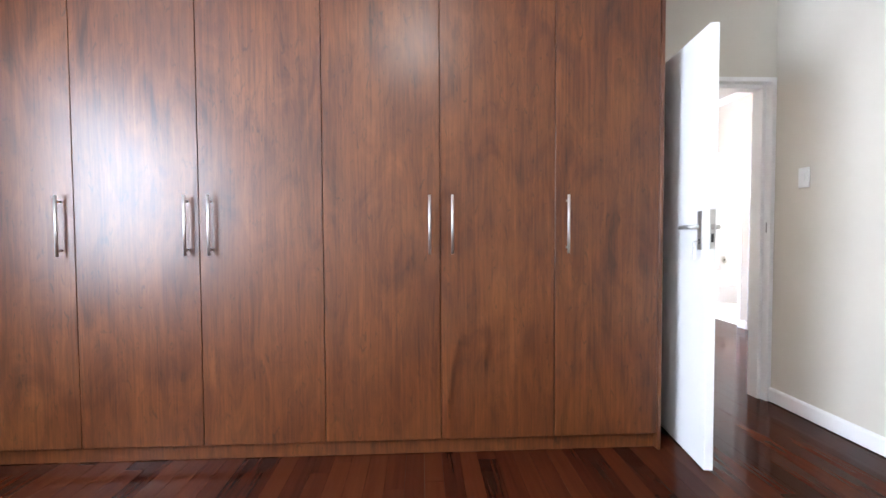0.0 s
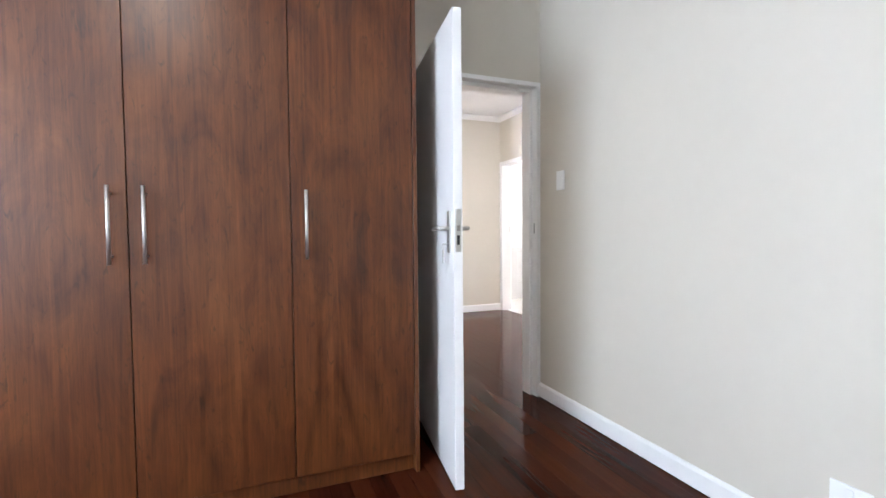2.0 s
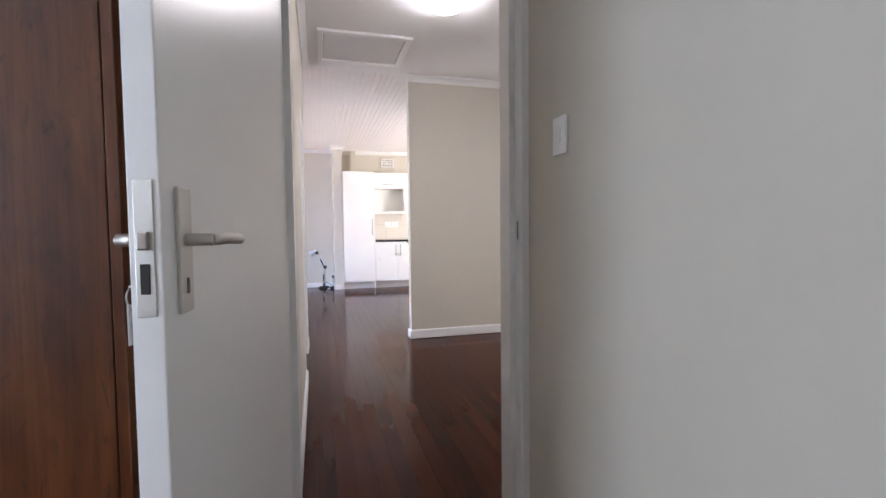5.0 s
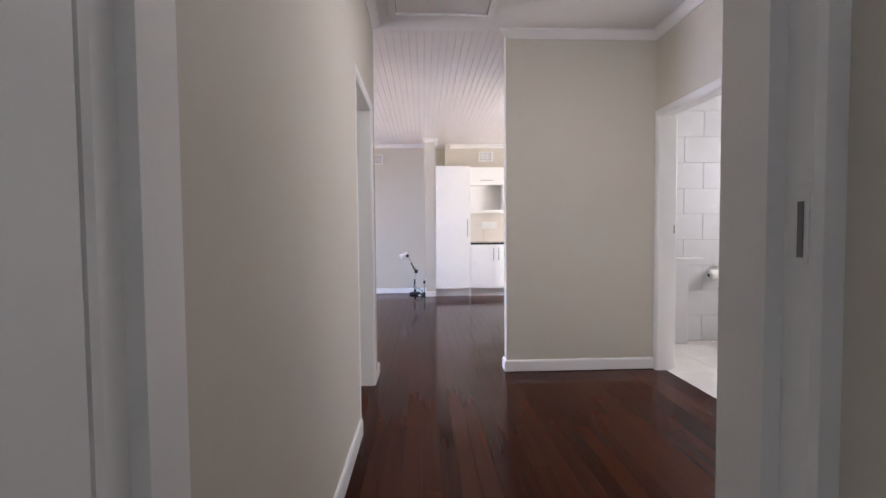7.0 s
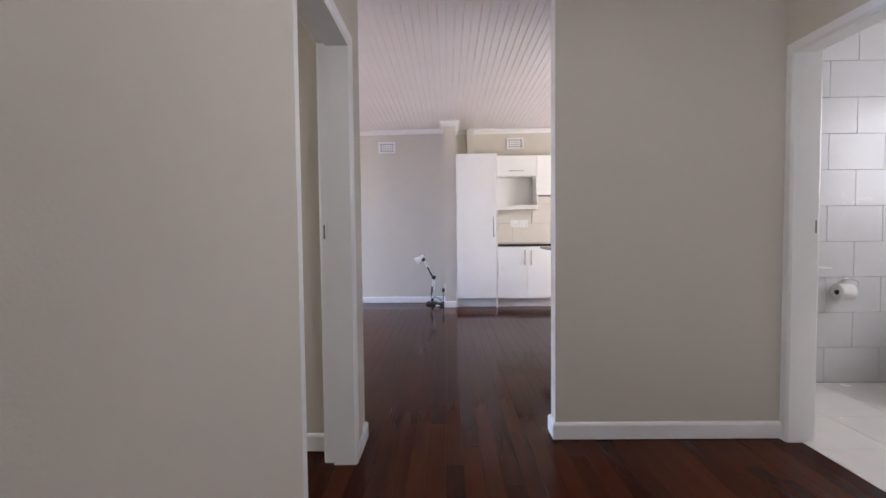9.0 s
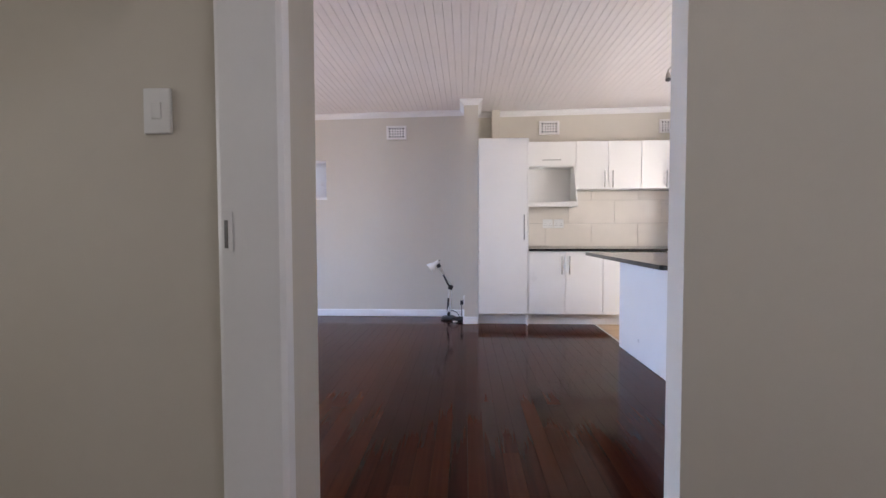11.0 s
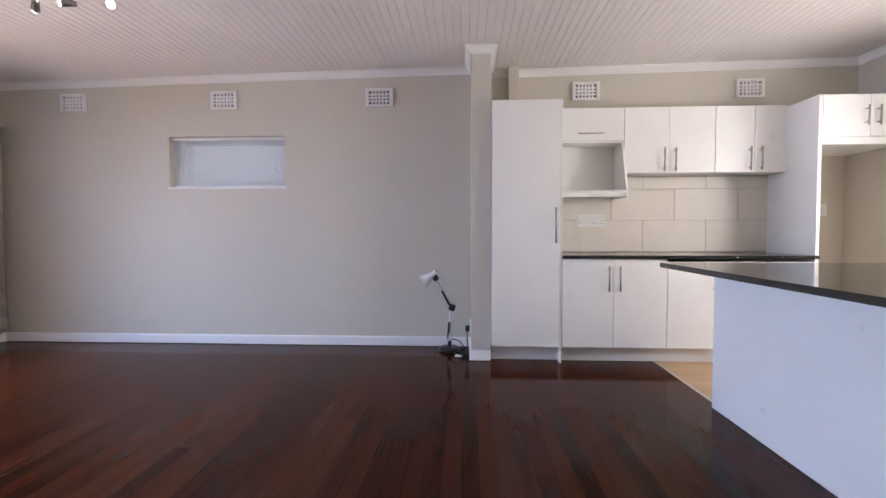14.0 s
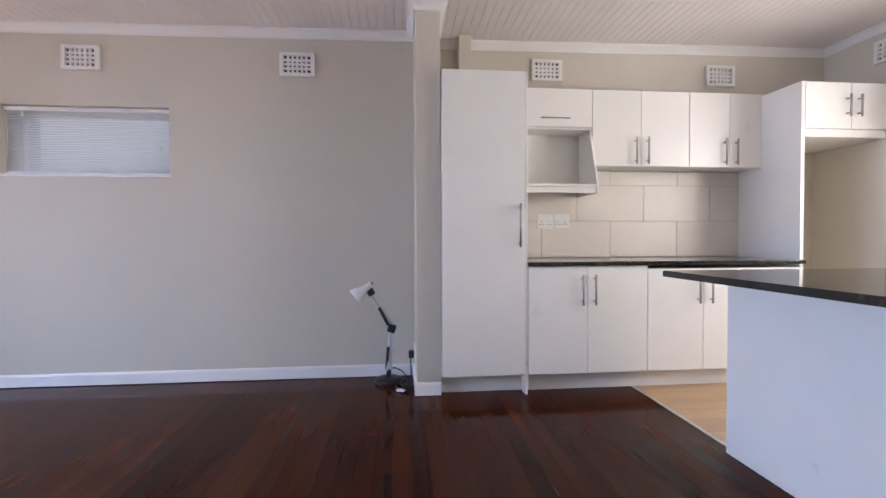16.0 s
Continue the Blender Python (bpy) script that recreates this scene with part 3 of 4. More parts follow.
def door_leaf(m, w, label, keys):
    """A flush door, hinged at its local origin; it runs along x, and is 40 mm thick along y."""
    d = thing("door", m, label, "door")
    leaf = part("door_leaf", bx(0.0, w, -0.02, 0.02, 0.008, 2.04, 0.002), WHITE, d)
    for s in (-1, 1):
        lever_set(leaf, w - 0.062, s * 0.02, s)
    part("lock_plate", bx(w - 0.0005, w + 0.0025, -0.012, 0.012, 1.03, 1.21, 0.001), STEEL, leaf, "steel lock face plate")
    part("latch", bx(w + 0.0025, w + 0.009, -0.007, 0.007, 1.118, 1.142, 0.002), NICKEL, leaf)
    part("dead_bolt", bx(w + 0.002, w + 0.004, -0.006, 0.006, 1.06, 1.10, 0.001), DARK, leaf)
    for z in (0.25, 1.80):
        part("hinge", tb([(-0.006, -0.024, z), (-0.006, -0.024, z + 0.10)], 0.007, 10), STEEL, d, "steel hinge")
    if keys:
        k = thing("key_bunch", m @ pose(w - 0.062, -0.034 * keys, 1.055), "small bunch of keys hanging in the lock", "keys")
        part("key", tb([(0, 0.016 * keys, 0.008), (0, -0.018 * keys, 0.008)], 0.0028, 8), STEEL, k)
        bm = bmesh.new()
        pts = [(0.013 * math.sin(a), -0.016 * keys, -0.006 + 0.013 * math.cos(a)) for a in [2 * math.pi * j / 14 for j in range(15)]]
        tube(bm, pts, 0.0014, 6)
        part("key_ring", bm, STEEL, k)
        for dx in (-0.008, 0.006):
            part("key", bx(dx - 0.004, dx + 0.004, -0.016 * keys - 0.002, -0.016 * keys + 0.001, -0.075, -0.016, 0.001, 1), STEEL, k)
    return d


door_leaf(pose(-0.352, -0.012, 0, 0, 0, -97), 0.82, "white painted flush door, open against the wardrobe", 1)
door_leaf(pose(2.060, 2.000, 0, 0, 0, 2), 0.80, "white painted washroom door standing open", 0)


def wall_switch(m, label="white plastic light switch plate on a painted wall", w=0.074, h=0.118):
    """A plate in local x and z that faces -y."""
    s = thing("light_switch", m, label, "light switch")
    p = part("plate", bx(-w / 2, w / 2, -0.011, 0.0, -h / 2, h / 2, 0.004, 3), PLASTIC, s)
    part("rocker", bx(-0.013, 0.013, -0.0145, -0.010, -0.022, 0.022, 0.002), PLASTIC, p)


def power_socket(m, label, w=0.115, h=0.115, gangs=1):
    s = thing("power_socket", m, label, "power socket")
    p = part("plate", bx(-w / 2, w / 2, -0.010, 0.0, -h / 2, h / 2, 0.004, 3), PLASTIC, s)
    for g in range(gangs):
        cx = (g - (gangs - 1) / 2) * w / gangs
        for dx, dz in ((0, 0.012), (-0.012, -0.012), (0.012, -0.012)):
            part("pin_hole", tb([(cx + dx, -0.0125, dz - 0.012), (cx + dx, -0.009, dz - 0.012)], 0.004, 10), DARK, p)
        part("rocker", bx(cx - 0.010, cx + 0.010, -0.013, -0.009, 0.026, 0.046, 0.001), PLASTIC, p)
    return s


wall_switch(pose(0.5, -0.232, 1.424, 0, 0, 90) @ pose(0, 0, 0, 0, 0, 180))
power_socket(pose(0.5, -1.74, 0.245, 0, 0, -90), "white double power socket low on the bedroom wall", 0.115, 0.115)

plug = thing("power_plug", pose(0.5, -1.74, 0.245, 0, 0, -90), "white plug with a looped black cable in a low wall socket", "plug")
part("plug_body", moved(lathe([(0.024, 0.0), (0.024, 0.022), (0.020, 0.030), (0.010, 0.034)], 20), pose(0.012, -0.0135, -0.010, 90, 0, 0)), PLASTIC, plug)
part("cable", tb([(0.012, -0.046, -0.010), (-0.004, -0.062, 0.016), (0.016, -0.072, 0.036), (0.044, -0.070, 0.022), (0.052, -0.060, -0.016), (0.046, -0.045, -0.080), (0.044, -0.030, -0.150), (0.048, -0.028, -0.236), (0.070, -0.060, -0.241), (0.140, -0.080, -0.241)], 0.004, 8), BLACK, plug, "black cable")

ped = thing("ceiling_light", pose(-1.80, -2.05, 2.69), "round lit ceiling light with a white diffuser", "ceiling light")
part("base", lathe([(0.15, 0.0), (0.15, -0.03), (0.14, -0.035)]), PLASTIC, ped)
part("diffuser", lathe([(0.135, -0.034), (0.13, -0.06), (0.10, -0.085), (0.05, -0.098), (0.01, -0.10)]), BEDLIGHT, ped)

# ---- hall ----
hl = thing("ceiling_light", pose(0.62, 1.45, 2.69), "round lit hall ceiling light with a white diffuser", "ceiling light")
part("base", lathe([(0.16, 0.0), (0.16, -0.03), (0.15, -0.035)]), PLASTIC, hl)
part("diffuser", lathe([(0.145, -0.034), (0.14, -0.06), (0.11, -0.085), (0.05, -0.098), (0.01, -0.10)]), DIFFUSER, hl)

hatch = thing("ceiling_hatch", pose(0.17, 2.50, 2.69), "white painted loft hatch in a raised frame", "hatch")
bm = bmesh.new()
for a in ((-0.375, 0.375, -0.34, -0.29), (-0.375, 0.375, 0.29, 0.34), (-0.375, -0.325, -0.29, 0.29), (0.325, 0.375, -0.29, 0.29)):
    box(bm, a[0], a[1], a[2], a[3], -0.022, -0.001, 0.003)
part("hatch_frame", bm, WHITE, hatch)
part("hatch_panel", bx(-0.321, 0.321, -0.286, 0.286, -0.006, -0.001), PLASTER, hatch)
part("shadow_gap", bx(-0.325, 0.325, -0.29, 0.29, -0.003, -0.0005), DARK, hatch)

wall_switch(pose(1.884, 2.118, 1.43, 0, 0, 90) @ pose(0, 0, 0, 0, 0, 180), "white switch plate between the two washroom doors", 0.105, 0.075)
wall_switch(pose(-0.722, 2.95, 1.452), "white light switch on the side room wall")

# ---- bathroom ----


def toilet():
    t = thing("toilet", pose(3.44, 3.55, 0, 0, 0, -90), "white ceramic toilet with a closed lid", "toilet")

    def oval(zs):
        bm = bmesh.new()
        rings = []
        for z, rx, ry, oy in zs:
            rings.append([bm.verts.new((rx * math.cos(2 * math.pi * k / 24), oy + ry * math.sin(2 * math.pi * k / 24), z)) for k in range(24)])
        for r0, r1 in zip(rings, rings[1:]):
            for k in range(24):
                f = bm.faces.new((r0[k], r0[(k + 1) % 24], r1[(k + 1) % 24], r1[k]))
                f.smooth = True
        bm.faces.new(rings[0][::-1])
        bm.faces.new(rings[-1])
        return bm

    part("bowl", (oval([(0.0, 0.11, 0.20, 0.0), (0.06, 0.10, 0.19, 0.0), (0.20, 0.11, 0.20, -0.02), (0.32, 0.17, 0.25, -0.06), (0.39, 0.19, 0.27, -0.08), (0.40, 0.185, 0.265, -0.08)])), CERAMIC, t)
    part("lid", (oval([(0.402, 0.185, 0.265, -0.08), (0.425, 0.19, 0.27, -0.08), (0.44, 0.17, 0.25, -0.08), (0.445, 0.08, 0.12, -0.08)])), PLASTIC, t)
    part("cistern", (bx(-0.20, 0.20, 0.13, 0.30, 0.41, 0.78, 0.02, 3)), CERAMIC, t)
    part("cistern_lid", (bx(-0.21, 0.21, 0.12, 0.305, 0.782, 0.81, 0.01, 3)), CERAMIC, t)


toilet()

tp = thing("toilet_roll_holder", pose(2.93, 3.936, 0.70), "chrome toilet roll holder with a full roll", "toilet roll holder")
bm = bmesh.new()
tube(bm, [(0.04, 0.0, 0.06), (0.04, -0.035, 0.06)], 0.011, 12)
tube(bm, [(0.04, -0.035, 0.06), (-0.02, -0.05, 0.062), (-0.06, -0.055, 0.045)], 0.005, 8)
tube(bm, [(0.04, -0.035, 0.06), (0.085, -0.055, 0.045), (0.085, -0.058, -0.01), (0.07, -0.06, -0.015), (-0.08, -0.06, -0.015)], 0.005, 8)
part("holder", bm, STEEL, tp)
roll = part("toilet_roll", moved(lathe([(0.020, -0.05), (0.054, -0.05), (0.056, -0.045), (0.056, 0.045), (0.054, 0.05), (0.020, 0.05)]), pose(-0.02, -0.06, -0.03, 0, 90, 0)), PAPER, tp, "white paper roll")
part("tube_hole", moved(lathe([(0.019, -0.0515), (0.019, 0.0515)]), pose(-0.02, -0.06, -0.03, 0, 90, 0)), DARK, tp)

bath = thing("bath_panel", pose(2.05, 3.35, 0), "white low panel beside the bathroom door", "panel")
part("panel", bx(0.0, 0.56, 0.45, 0.50, 0.002, 0.84, 0.006), BATHTILE, bath)
part("cap", bx(0.0, 0.70, 0.44, 0.51, 0.842, 0.852, 0.003), WHITE, bath)

# ---- living room ----
base[0] = NORTH


def air_vent(m):
    """A plaster air brick: a raised plate with six by four square holes, facing -y."""
    w, h, nx, nz = 0.262, 0.176, 6, 4
    v = thing("air_vent", m, "white plaster air vent with square holes high on the wall", "air vent", "wall air vents")
    bm = bmesh.new()
    for a in ((-w / 2, -w / 2 + 0.030, -h / 2, h / 2), (w / 2 - 0.030, w / 2, -h / 2, h / 2), (-w / 2 + 0.030, w / 2 - 0.030, -h / 2, -h / 2 + 0.024), (-w / 2 + 0.030, w / 2 - 0.030, h / 2 - 0.024, h / 2)):
        box(bm, a[0], a[1], -0.026, 0.0, a[2], a[3], 0.002, 1)
    part("frame", bm, PLASTER, v)
    iw, ih = w - 0.060, h - 0.048
    for k in range(1, nx):
        x = -iw / 2 + k * iw / nx
        part("bar", bx(x - 0.008, x + 0.008, -0.020, -0.002, -ih / 2, ih / 2), PLASTER, v)
    for k in range(1, nz):
        z = -ih / 2 + k * ih / nz
        part("cross_bar", bx(-iw / 2, iw / 2, -0.0195, -0.002, z - 0.008, z + 0.008), PLASTER, v)
    # Near-black sheet puts the shade inside the holes into colour.
    part("hole_shade", bx(-iw / 2, iw / 2, -0.002, -0.0005, -ih / 2, ih / 2), DARK, v)
    return v


vent = air_vent(pose(-3.935, 7.694, 2.431))
for x in (-2.375, -0.822):
    copy_thing(vent, NORTH @ pose(x, 7.694, 2.431))
for x in (1.19, 2.745):
    copy_thing(vent, NORTH @ pose(x, 7.83, 2.50))
copy_thing(vent, NORTH @ pose(3.745, 7.25, 2.55, 0, 0, -90))


def blind():
    """A venetian blind, lowered and nearly shut, inside the recess of the high window."""
    w, x0, y = 1.165, -2.945, 7.745
    b = thing("venetian_blind", pose(x0, y, 1.582), "white venetian blind lowered over a small window", "blind")
    part("headrail", bx(0, w, -0.018, 0.018, 0.470, 0.496, 0.002), WHITE, b)
    part("bottom_rail", bx(0, w, -0.014, 0.014, 0.0, 0.014, 0.002), WHITE, b)
    for k in range(25):
        z = 0.024 + k * 0.0184
        bm = bmesh.new()
        vs = []
        for x in (0.004, w - 0.004):
            for j in range(4):
                a = -1 + 2 * j / 3
                vs.append(bm.verts.new((x, 0.0075 * a - 0.002 * (1 - a * a), z + 0.0095 * a)))
        for j in range(3):
            bm.faces.new((vs[j], vs[j + 1], vs[j + 5], vs[j + 4]))
        bmesh.ops.solidify(bm, geom=bm.faces[:], thickness=0.0008)
        part("slat", bm, SLAT, b)
    for x in (0.13, w - 0.13):
        part("ladder_cord", tb([(x, -0.013, 0.01), (x, -0.013, 0.475)], 0.0012, 6), PLASTIC, b)
        part("cord_clip", bx(x - 0.009, x + 0.009, -0.024, -0.016, 0.425, 0.462, 0.002), PLASTIC, b)
    part("pull_cord", tb([(w - 0.06, -0.022, 0.47), (w - 0.062, -0.024, 0.20)], 0.0015, 6), PLASTIC, b)
    part("cord_knob", moved(lathe([(0.003, 0.02), (0.008, 0.0), (0.010, -0.03), (0.004, -0.034)], 12), pose(w - 0.062, -0.024, 0.20)), PLASTIC, b)
    part("tilt_wand", tb([(0.03, -0.022, 0.47), (0.03, -0.024, 0.12)], 0.003, 6), PLASTIC, b)


blind()


def curtain():
    c = thing("curtain", pose(-4.75, 6.62, 0.12), "faded flower-print curtain drawn beside the patio doors", "curtain")
    bm = bmesh.new()
    nu, nv, length, h = 220, 14, 1.03, 2.08
    rng = random.Random(3)
    ph = [rng.uniform(0, 6.28) for _ in range(4)]
    grid = []
    for j in range(nv + 1):
        v = j / nv
        row = []
        for i in range(nu + 1):
            u = i / nu
            s = math.sin(u * 74 + ph[0] + 0.7 * math.sin(v * 2.2 + ph[1])) + 0.45 * math.sin(u * 41 + ph[2] + v * 1.1)
            amp = 0.038 + 0.014 * v
            row.append(bm.verts.new((0.085 + amp * s, u * length, h * (1 - v))))
        grid.append(row)
    for j in range(nv):
        for i in range(nu):
            f = bm.faces.new((grid[j][i], grid[j][i + 1], grid[j + 1][i + 1], grid[j + 1][i]))
            f.smooth = True
    bmesh.ops.solidify(bm, geom=bm.faces[:], thickness=0.002)
    part("cloth", bm, CLOTH, c)
    part("curtain_rail", bx(0.0, 0.10, -2.6, 1.05, 2.082, 2.096, 0.003), WHITE, c)


curtain()


def spot_bar(m, label, lit, aims):
    """A ceiling bar in a slow S with three spot heads under it; it hangs from z = 0 along local x."""
    s = thing("spotlight_bar", m, label, "ceiling light", "three-spot ceiling bars")
    part("ceiling_rose", lathe([(0.058, 0.0), (0.058, -0.018), (0.050, -0.026), (0.012, -0.028)]), NICKEL, s)
    part("stem", tb([(0, 0, -0.026), (0, 0, -0.060)], 0.008, 10), NICKEL, s)
    part("bar", tb([(-0.28 + 0.56 * k / 16, 0.030 * math.sin(math.pi * 2 * (k / 16 - 0.5)), -0.062) for k in range(17)], 0.008, 10), NICKEL, s)
    for x, on, (rx, rz) in zip((-0.255, 0.0, 0.255), lit, aims):
        y = 0.030 * math.sin(math.pi * 2 * ((x + 0.28) / 0.56 - 0.5))
        arm = part("spot_arm", tb([(x, y, -0.066), (x, y, -0.105)], 0.006, 8), NICKEL, s)
        turn = pose(x, y, -0.118, rx, 0, rz)
        part("spot_head", moved(lathe([(0.010, 0.030), (0.020, 0.028), (0.024, 0.0), (0.030, -0.050), (0.033, -0.072), (0.029, -0.072), (0.026, -0.060)], 24), turn), NICKEL, arm, "tapered satin nickel spot head")
        part("bulb", moved(lathe([(0.026, -0.058), (0.027, -0.070), (0.020, -0.078), (0.006, -0.081)], 20), turn), BULB if on else DARK, arm, "lit spot bulb" if on else "unlit spot bulb")
        if on:
            beam = bpy.data.lights.new("spot_beam", "SPOT")
            beam.energy, beam.spot_size, beam.spot_blend, beam.shadow_soft_size = 1.6, radians(125), 0.8, 0.03
            beam.color = (0.90, 0.95, 1.0)
            new("spot_beam", beam).matrix_world = base[0] @ m @ turn @ pose(0, 0, -0.09)
    return s


spot_bar(pose(-2.466, 6.06, ceiling_z(-2.466), 0, 0, 8) @ Matrix.Scale(0.82, 4), "nickel three-spot ceiling bar with lit bulbs", (True, True, True), ((42, 40), (80, 125), (80, -132)))
spot_bar(pose(2.07, 6.02, ceiling_z(2.07), 0, 0, -82) @ Matrix.Scale(0.86, 4), "nickel three-spot ceiling bar above the counter", (False, True, False), ((-30, 60), (28, 120), (-52, 100)))


def desk_lamp():
    """A balanced-arm lamp on a round black foot, standing on the floor."""
    d = thing("desk_lamp", pose(-0.135, 7.53, 0), "white and black balanced-arm desk lamp standing on the floor", "lamp")
    part("base", lathe([(0.098, 0.001), (0.104, 0.008), (0.101, 0.028), (0.080, 0.040), (0.024, 0.044)]), BLACK, d)
    part("post", tb([(0, 0, 0.04), (0, 0, 0.095)], 0.019, 14), BLACK, d)
    foot, elbow, head = Vector((0.0, 0, 0.085)), Vector((0.025, -0.02, 0.415)), Vector((-0.128, -0.05, 0.695))
    for dx in (-0.014, 0.014):
        o = Vector((dx, dx * 0.4, 0))
        part("lower_arm", tb([foot + o, elbow + o], 0.0085, 8), PLASTIC, d)
        part("upper_arm", tb([elbow + o, head + o], 0.0085, 8), PLASTIC, d)
    part("lower_arm_spring", tb([foot + Vector((-0.016, 0, 0.02)), foot + (elbow - foot) * 0.58 + Vector((-0.016, -0.012, 0))], 0.012, 8), BLACK, d)
    part("upper_arm_spring", tb([elbow + Vector((-0.014, 0, 0.0)), elbow + (head - elbow) * 0.58 + Vector((-0.004, -0.016, 0))], 0.012, 8), BLACK, d)
    part("elbow_joint", moved(bx(-0.030, 0.030, -0.022, 0.022, -0.030, 0.030, 0.008), pose(*elbow, 0, 20, 0)), BLACK, d)
    part("head_joint", moved(bx(-0.026, 0.026, -0.020, 0.020, -0.026, 0.026, 0.008), pose(*head, 0, -30, 0)), BLACK, d)
    turn = pose(head.x - 0.03, head.y - 0.02, head.z + 0.035, 0, 52, 8) @ Matrix.Scale(0.80, 4)
    shade = part("shade", moved(lathe([(0.022, 0.055), (0.027, 0.050), (0.030, 0.0), (0.036, -0.03), (0.062, -0.085), (0.078, -0.135), (0.075, -0.135), (0.058, -0.085), (0.030, -0.03)]), turn), PLASTIC, d, "white bell-shaped shade")
    part("shade_knob", moved(lathe([(0.010, 0.055), (0.010, 0.07), (0.006, 0.074)], 12), turn), BLACK, shade)
    c = thing("power_cable", pose(-0.135, 7.53, 0), "black lamp cable looped from the socket to the floor", "cable")
    part("cable", tb([(0.02, 0.03, 0.10), (0.05, -0.02, 0.115), (0.10, -0.05, 0.10), (0.135, -0.05, 0.055), (0.15, -0.08, 0.012), (0.12, -0.15, 0.006), (0.05, -0.20, 0.006), (0.10, -0.26, 0.006), (0.16, -0.22, 0.006), (0.170, -0.12, 0.02), (0.168, -0.055, 0.10), (0.165, -0.04, 0.20)], 0.005, 8), BLACK, c)
    part("loose_loop", tb([(0.10 + 0.065 * math.cos(k * 0.55) + 0.003 * k, -0.13 + 0.085 * math.sin(k * 0.55), 0.007 + 0.0011 * k) for k in range(28)], 0.005, 8), BLACK, c)
    part("plug", bx(0.150, 0.190, -0.062, -0.022, 0.195, 0.250, 0.006), BLACK, c, "black plug in the socket")
    sw = thing("cable_switch", pose(-0.045, 7.30, 0.001), "white in-line switch lying on the floor", "switch")
    part("body", moved(bx(-0.032, 0.032, -0.013, 0.013, 0.0, 0.020, 0.005, 3), pose(0, 0, 0, 0, 0, -35)), PLASTIC, sw)
    part("rocker", moved(bx(-0.008, 0.008, -0.006, 0.006, 0.020, 0.024, 0.002), pose(0, 0, 0, 0, 0, -35)), PLASTIC, sw)


desk_lamp()
power_socket(pose(0.068, 7.455, 0.255, 0, 0, -90), "white power socket low on the wall pier", 0.115, 0.115)

# ---- kitchen ----


def cabinet(name, x0, x1, y0, y1, z0, z1, splits, label, handle_at, group="", length=0.18):
    """A carcass with one door for each span; handle_at gives x and z of each upright bar."""
    c = thing(name, pose(x0, y0, z0), label, "cupboard", group)
    w, d, h = x1 - x0, y1 - y0, z1 - z0
    bm = bmesh.new()
    for a in ((0.0, 0.016, 0.020, d, 0.0, h), (w - 0.016, w, 0.020, d, 0.0, h), (0.016, w - 0.016, 0.020, d, 0.0, 0.016), (0.016, w - 0.016, 0.020, d, h - 0.016, h), (0.016, w - 0.016, d - 0.006, d, 0.016, h - 0.016)):
        box(bm, *a)
    part("body", bm, MELAMINE, c)
    for (a, b), (hx, hz) in zip(splits, handle_at):
        dd = part("door", bx(a - x0 + 0.0016, b - x0 - 0.0016, 0.0, 0.018, 0.001, h - 0.001, 0.0012, 1), MELAMINE, c)
        bar_handle(dd, hx - x0, 0.0, hz - z0, length, 0.0075, 0.034)
    return c


NW = 7.824
cabinet("tall_cupboard", 0.240, 0.818, 7.146, NW, 0.140, 2.236, [(0.240, 0.818)], "tall white melamine pantry cupboard beside a pier", [(0.776, 1.18)], length=0.30)
side = thing("side_panel", pose(0.819, 7.150, 0.002), "white full-height cupboard side panel", "panel")
part("panel", bx(0.0, 0.016, 0.0, 0.672, 0.0, 2.232, 0.001, 1), MELAMINE, side)
pl = thing("cupboard_plinth", pose(0.240, 7.255, 0.002), "white plinth under the tall cupboard", "plinth")
part("kickboard", bx(0.0, 0.578, 0.0, 0.016, 0.0, 0.136), MELAMINE, pl)
cabinet("base_cupboard", 0.837, 1.708, 7.146, 7.80, 0.140, 0.893, [(0.837, 1.266), (1.266, 1.708)], "white melamine base cupboard with two doors", [(1.222, 0.73), (1.312, 0.73)], "kitchen base cupboards", 0.215)
cabinet("base_cupboard", 1.710, 2.915, 7.146, 7.80, 0.140, 0.872, [(1.710, 2.13), (2.13, 2.53), (2.53, 2.915)], "white melamine base cupboard with closed doors", [(2.085, 0.73), (2.18, 0.73), (2.57, 0.73)], "kitchen base cupboards", 0.215)
pl = thing("cupboard_plinth", pose(0.838, 7.245, 0.002), "white plinth under the base cupboards", "plinth")
part("kickboard", bx(0.0, 2.07, 0.0, 0.016, 0.0, 0.136), MELAMINE, pl)
top = thing("worktop", pose(0.837, 7.125, 0.896), "polished black granite kitchen worktop", "worktop")
part("slab", bx(0.0, 2.076, 0.0, 0.697, 0.0, 0.030, 0.004, 2), GRANITE, top)

UF = 7.575
cabinet("wall_cupboard", 1.485, 2.302, UF, NW, 1.668, 2.272, [(1.485, 1.890), (1.890, 2.302)], "white melamine wall cupboard with two doors", [(1.840, 1.79), (1.940, 1.79)], "kitchen wall cupboards", 0.215)
cabinet("wall_cupboard", 2.304, 2.995, UF, NW, 1.668, 2.272, [(2.304, 2.653), (2.653, 2.995)], "white melamine wall cupboard with two doors", [(2.605, 1.79), (2.703, 1.79)], "kitchen wall cupboards", 0.215)


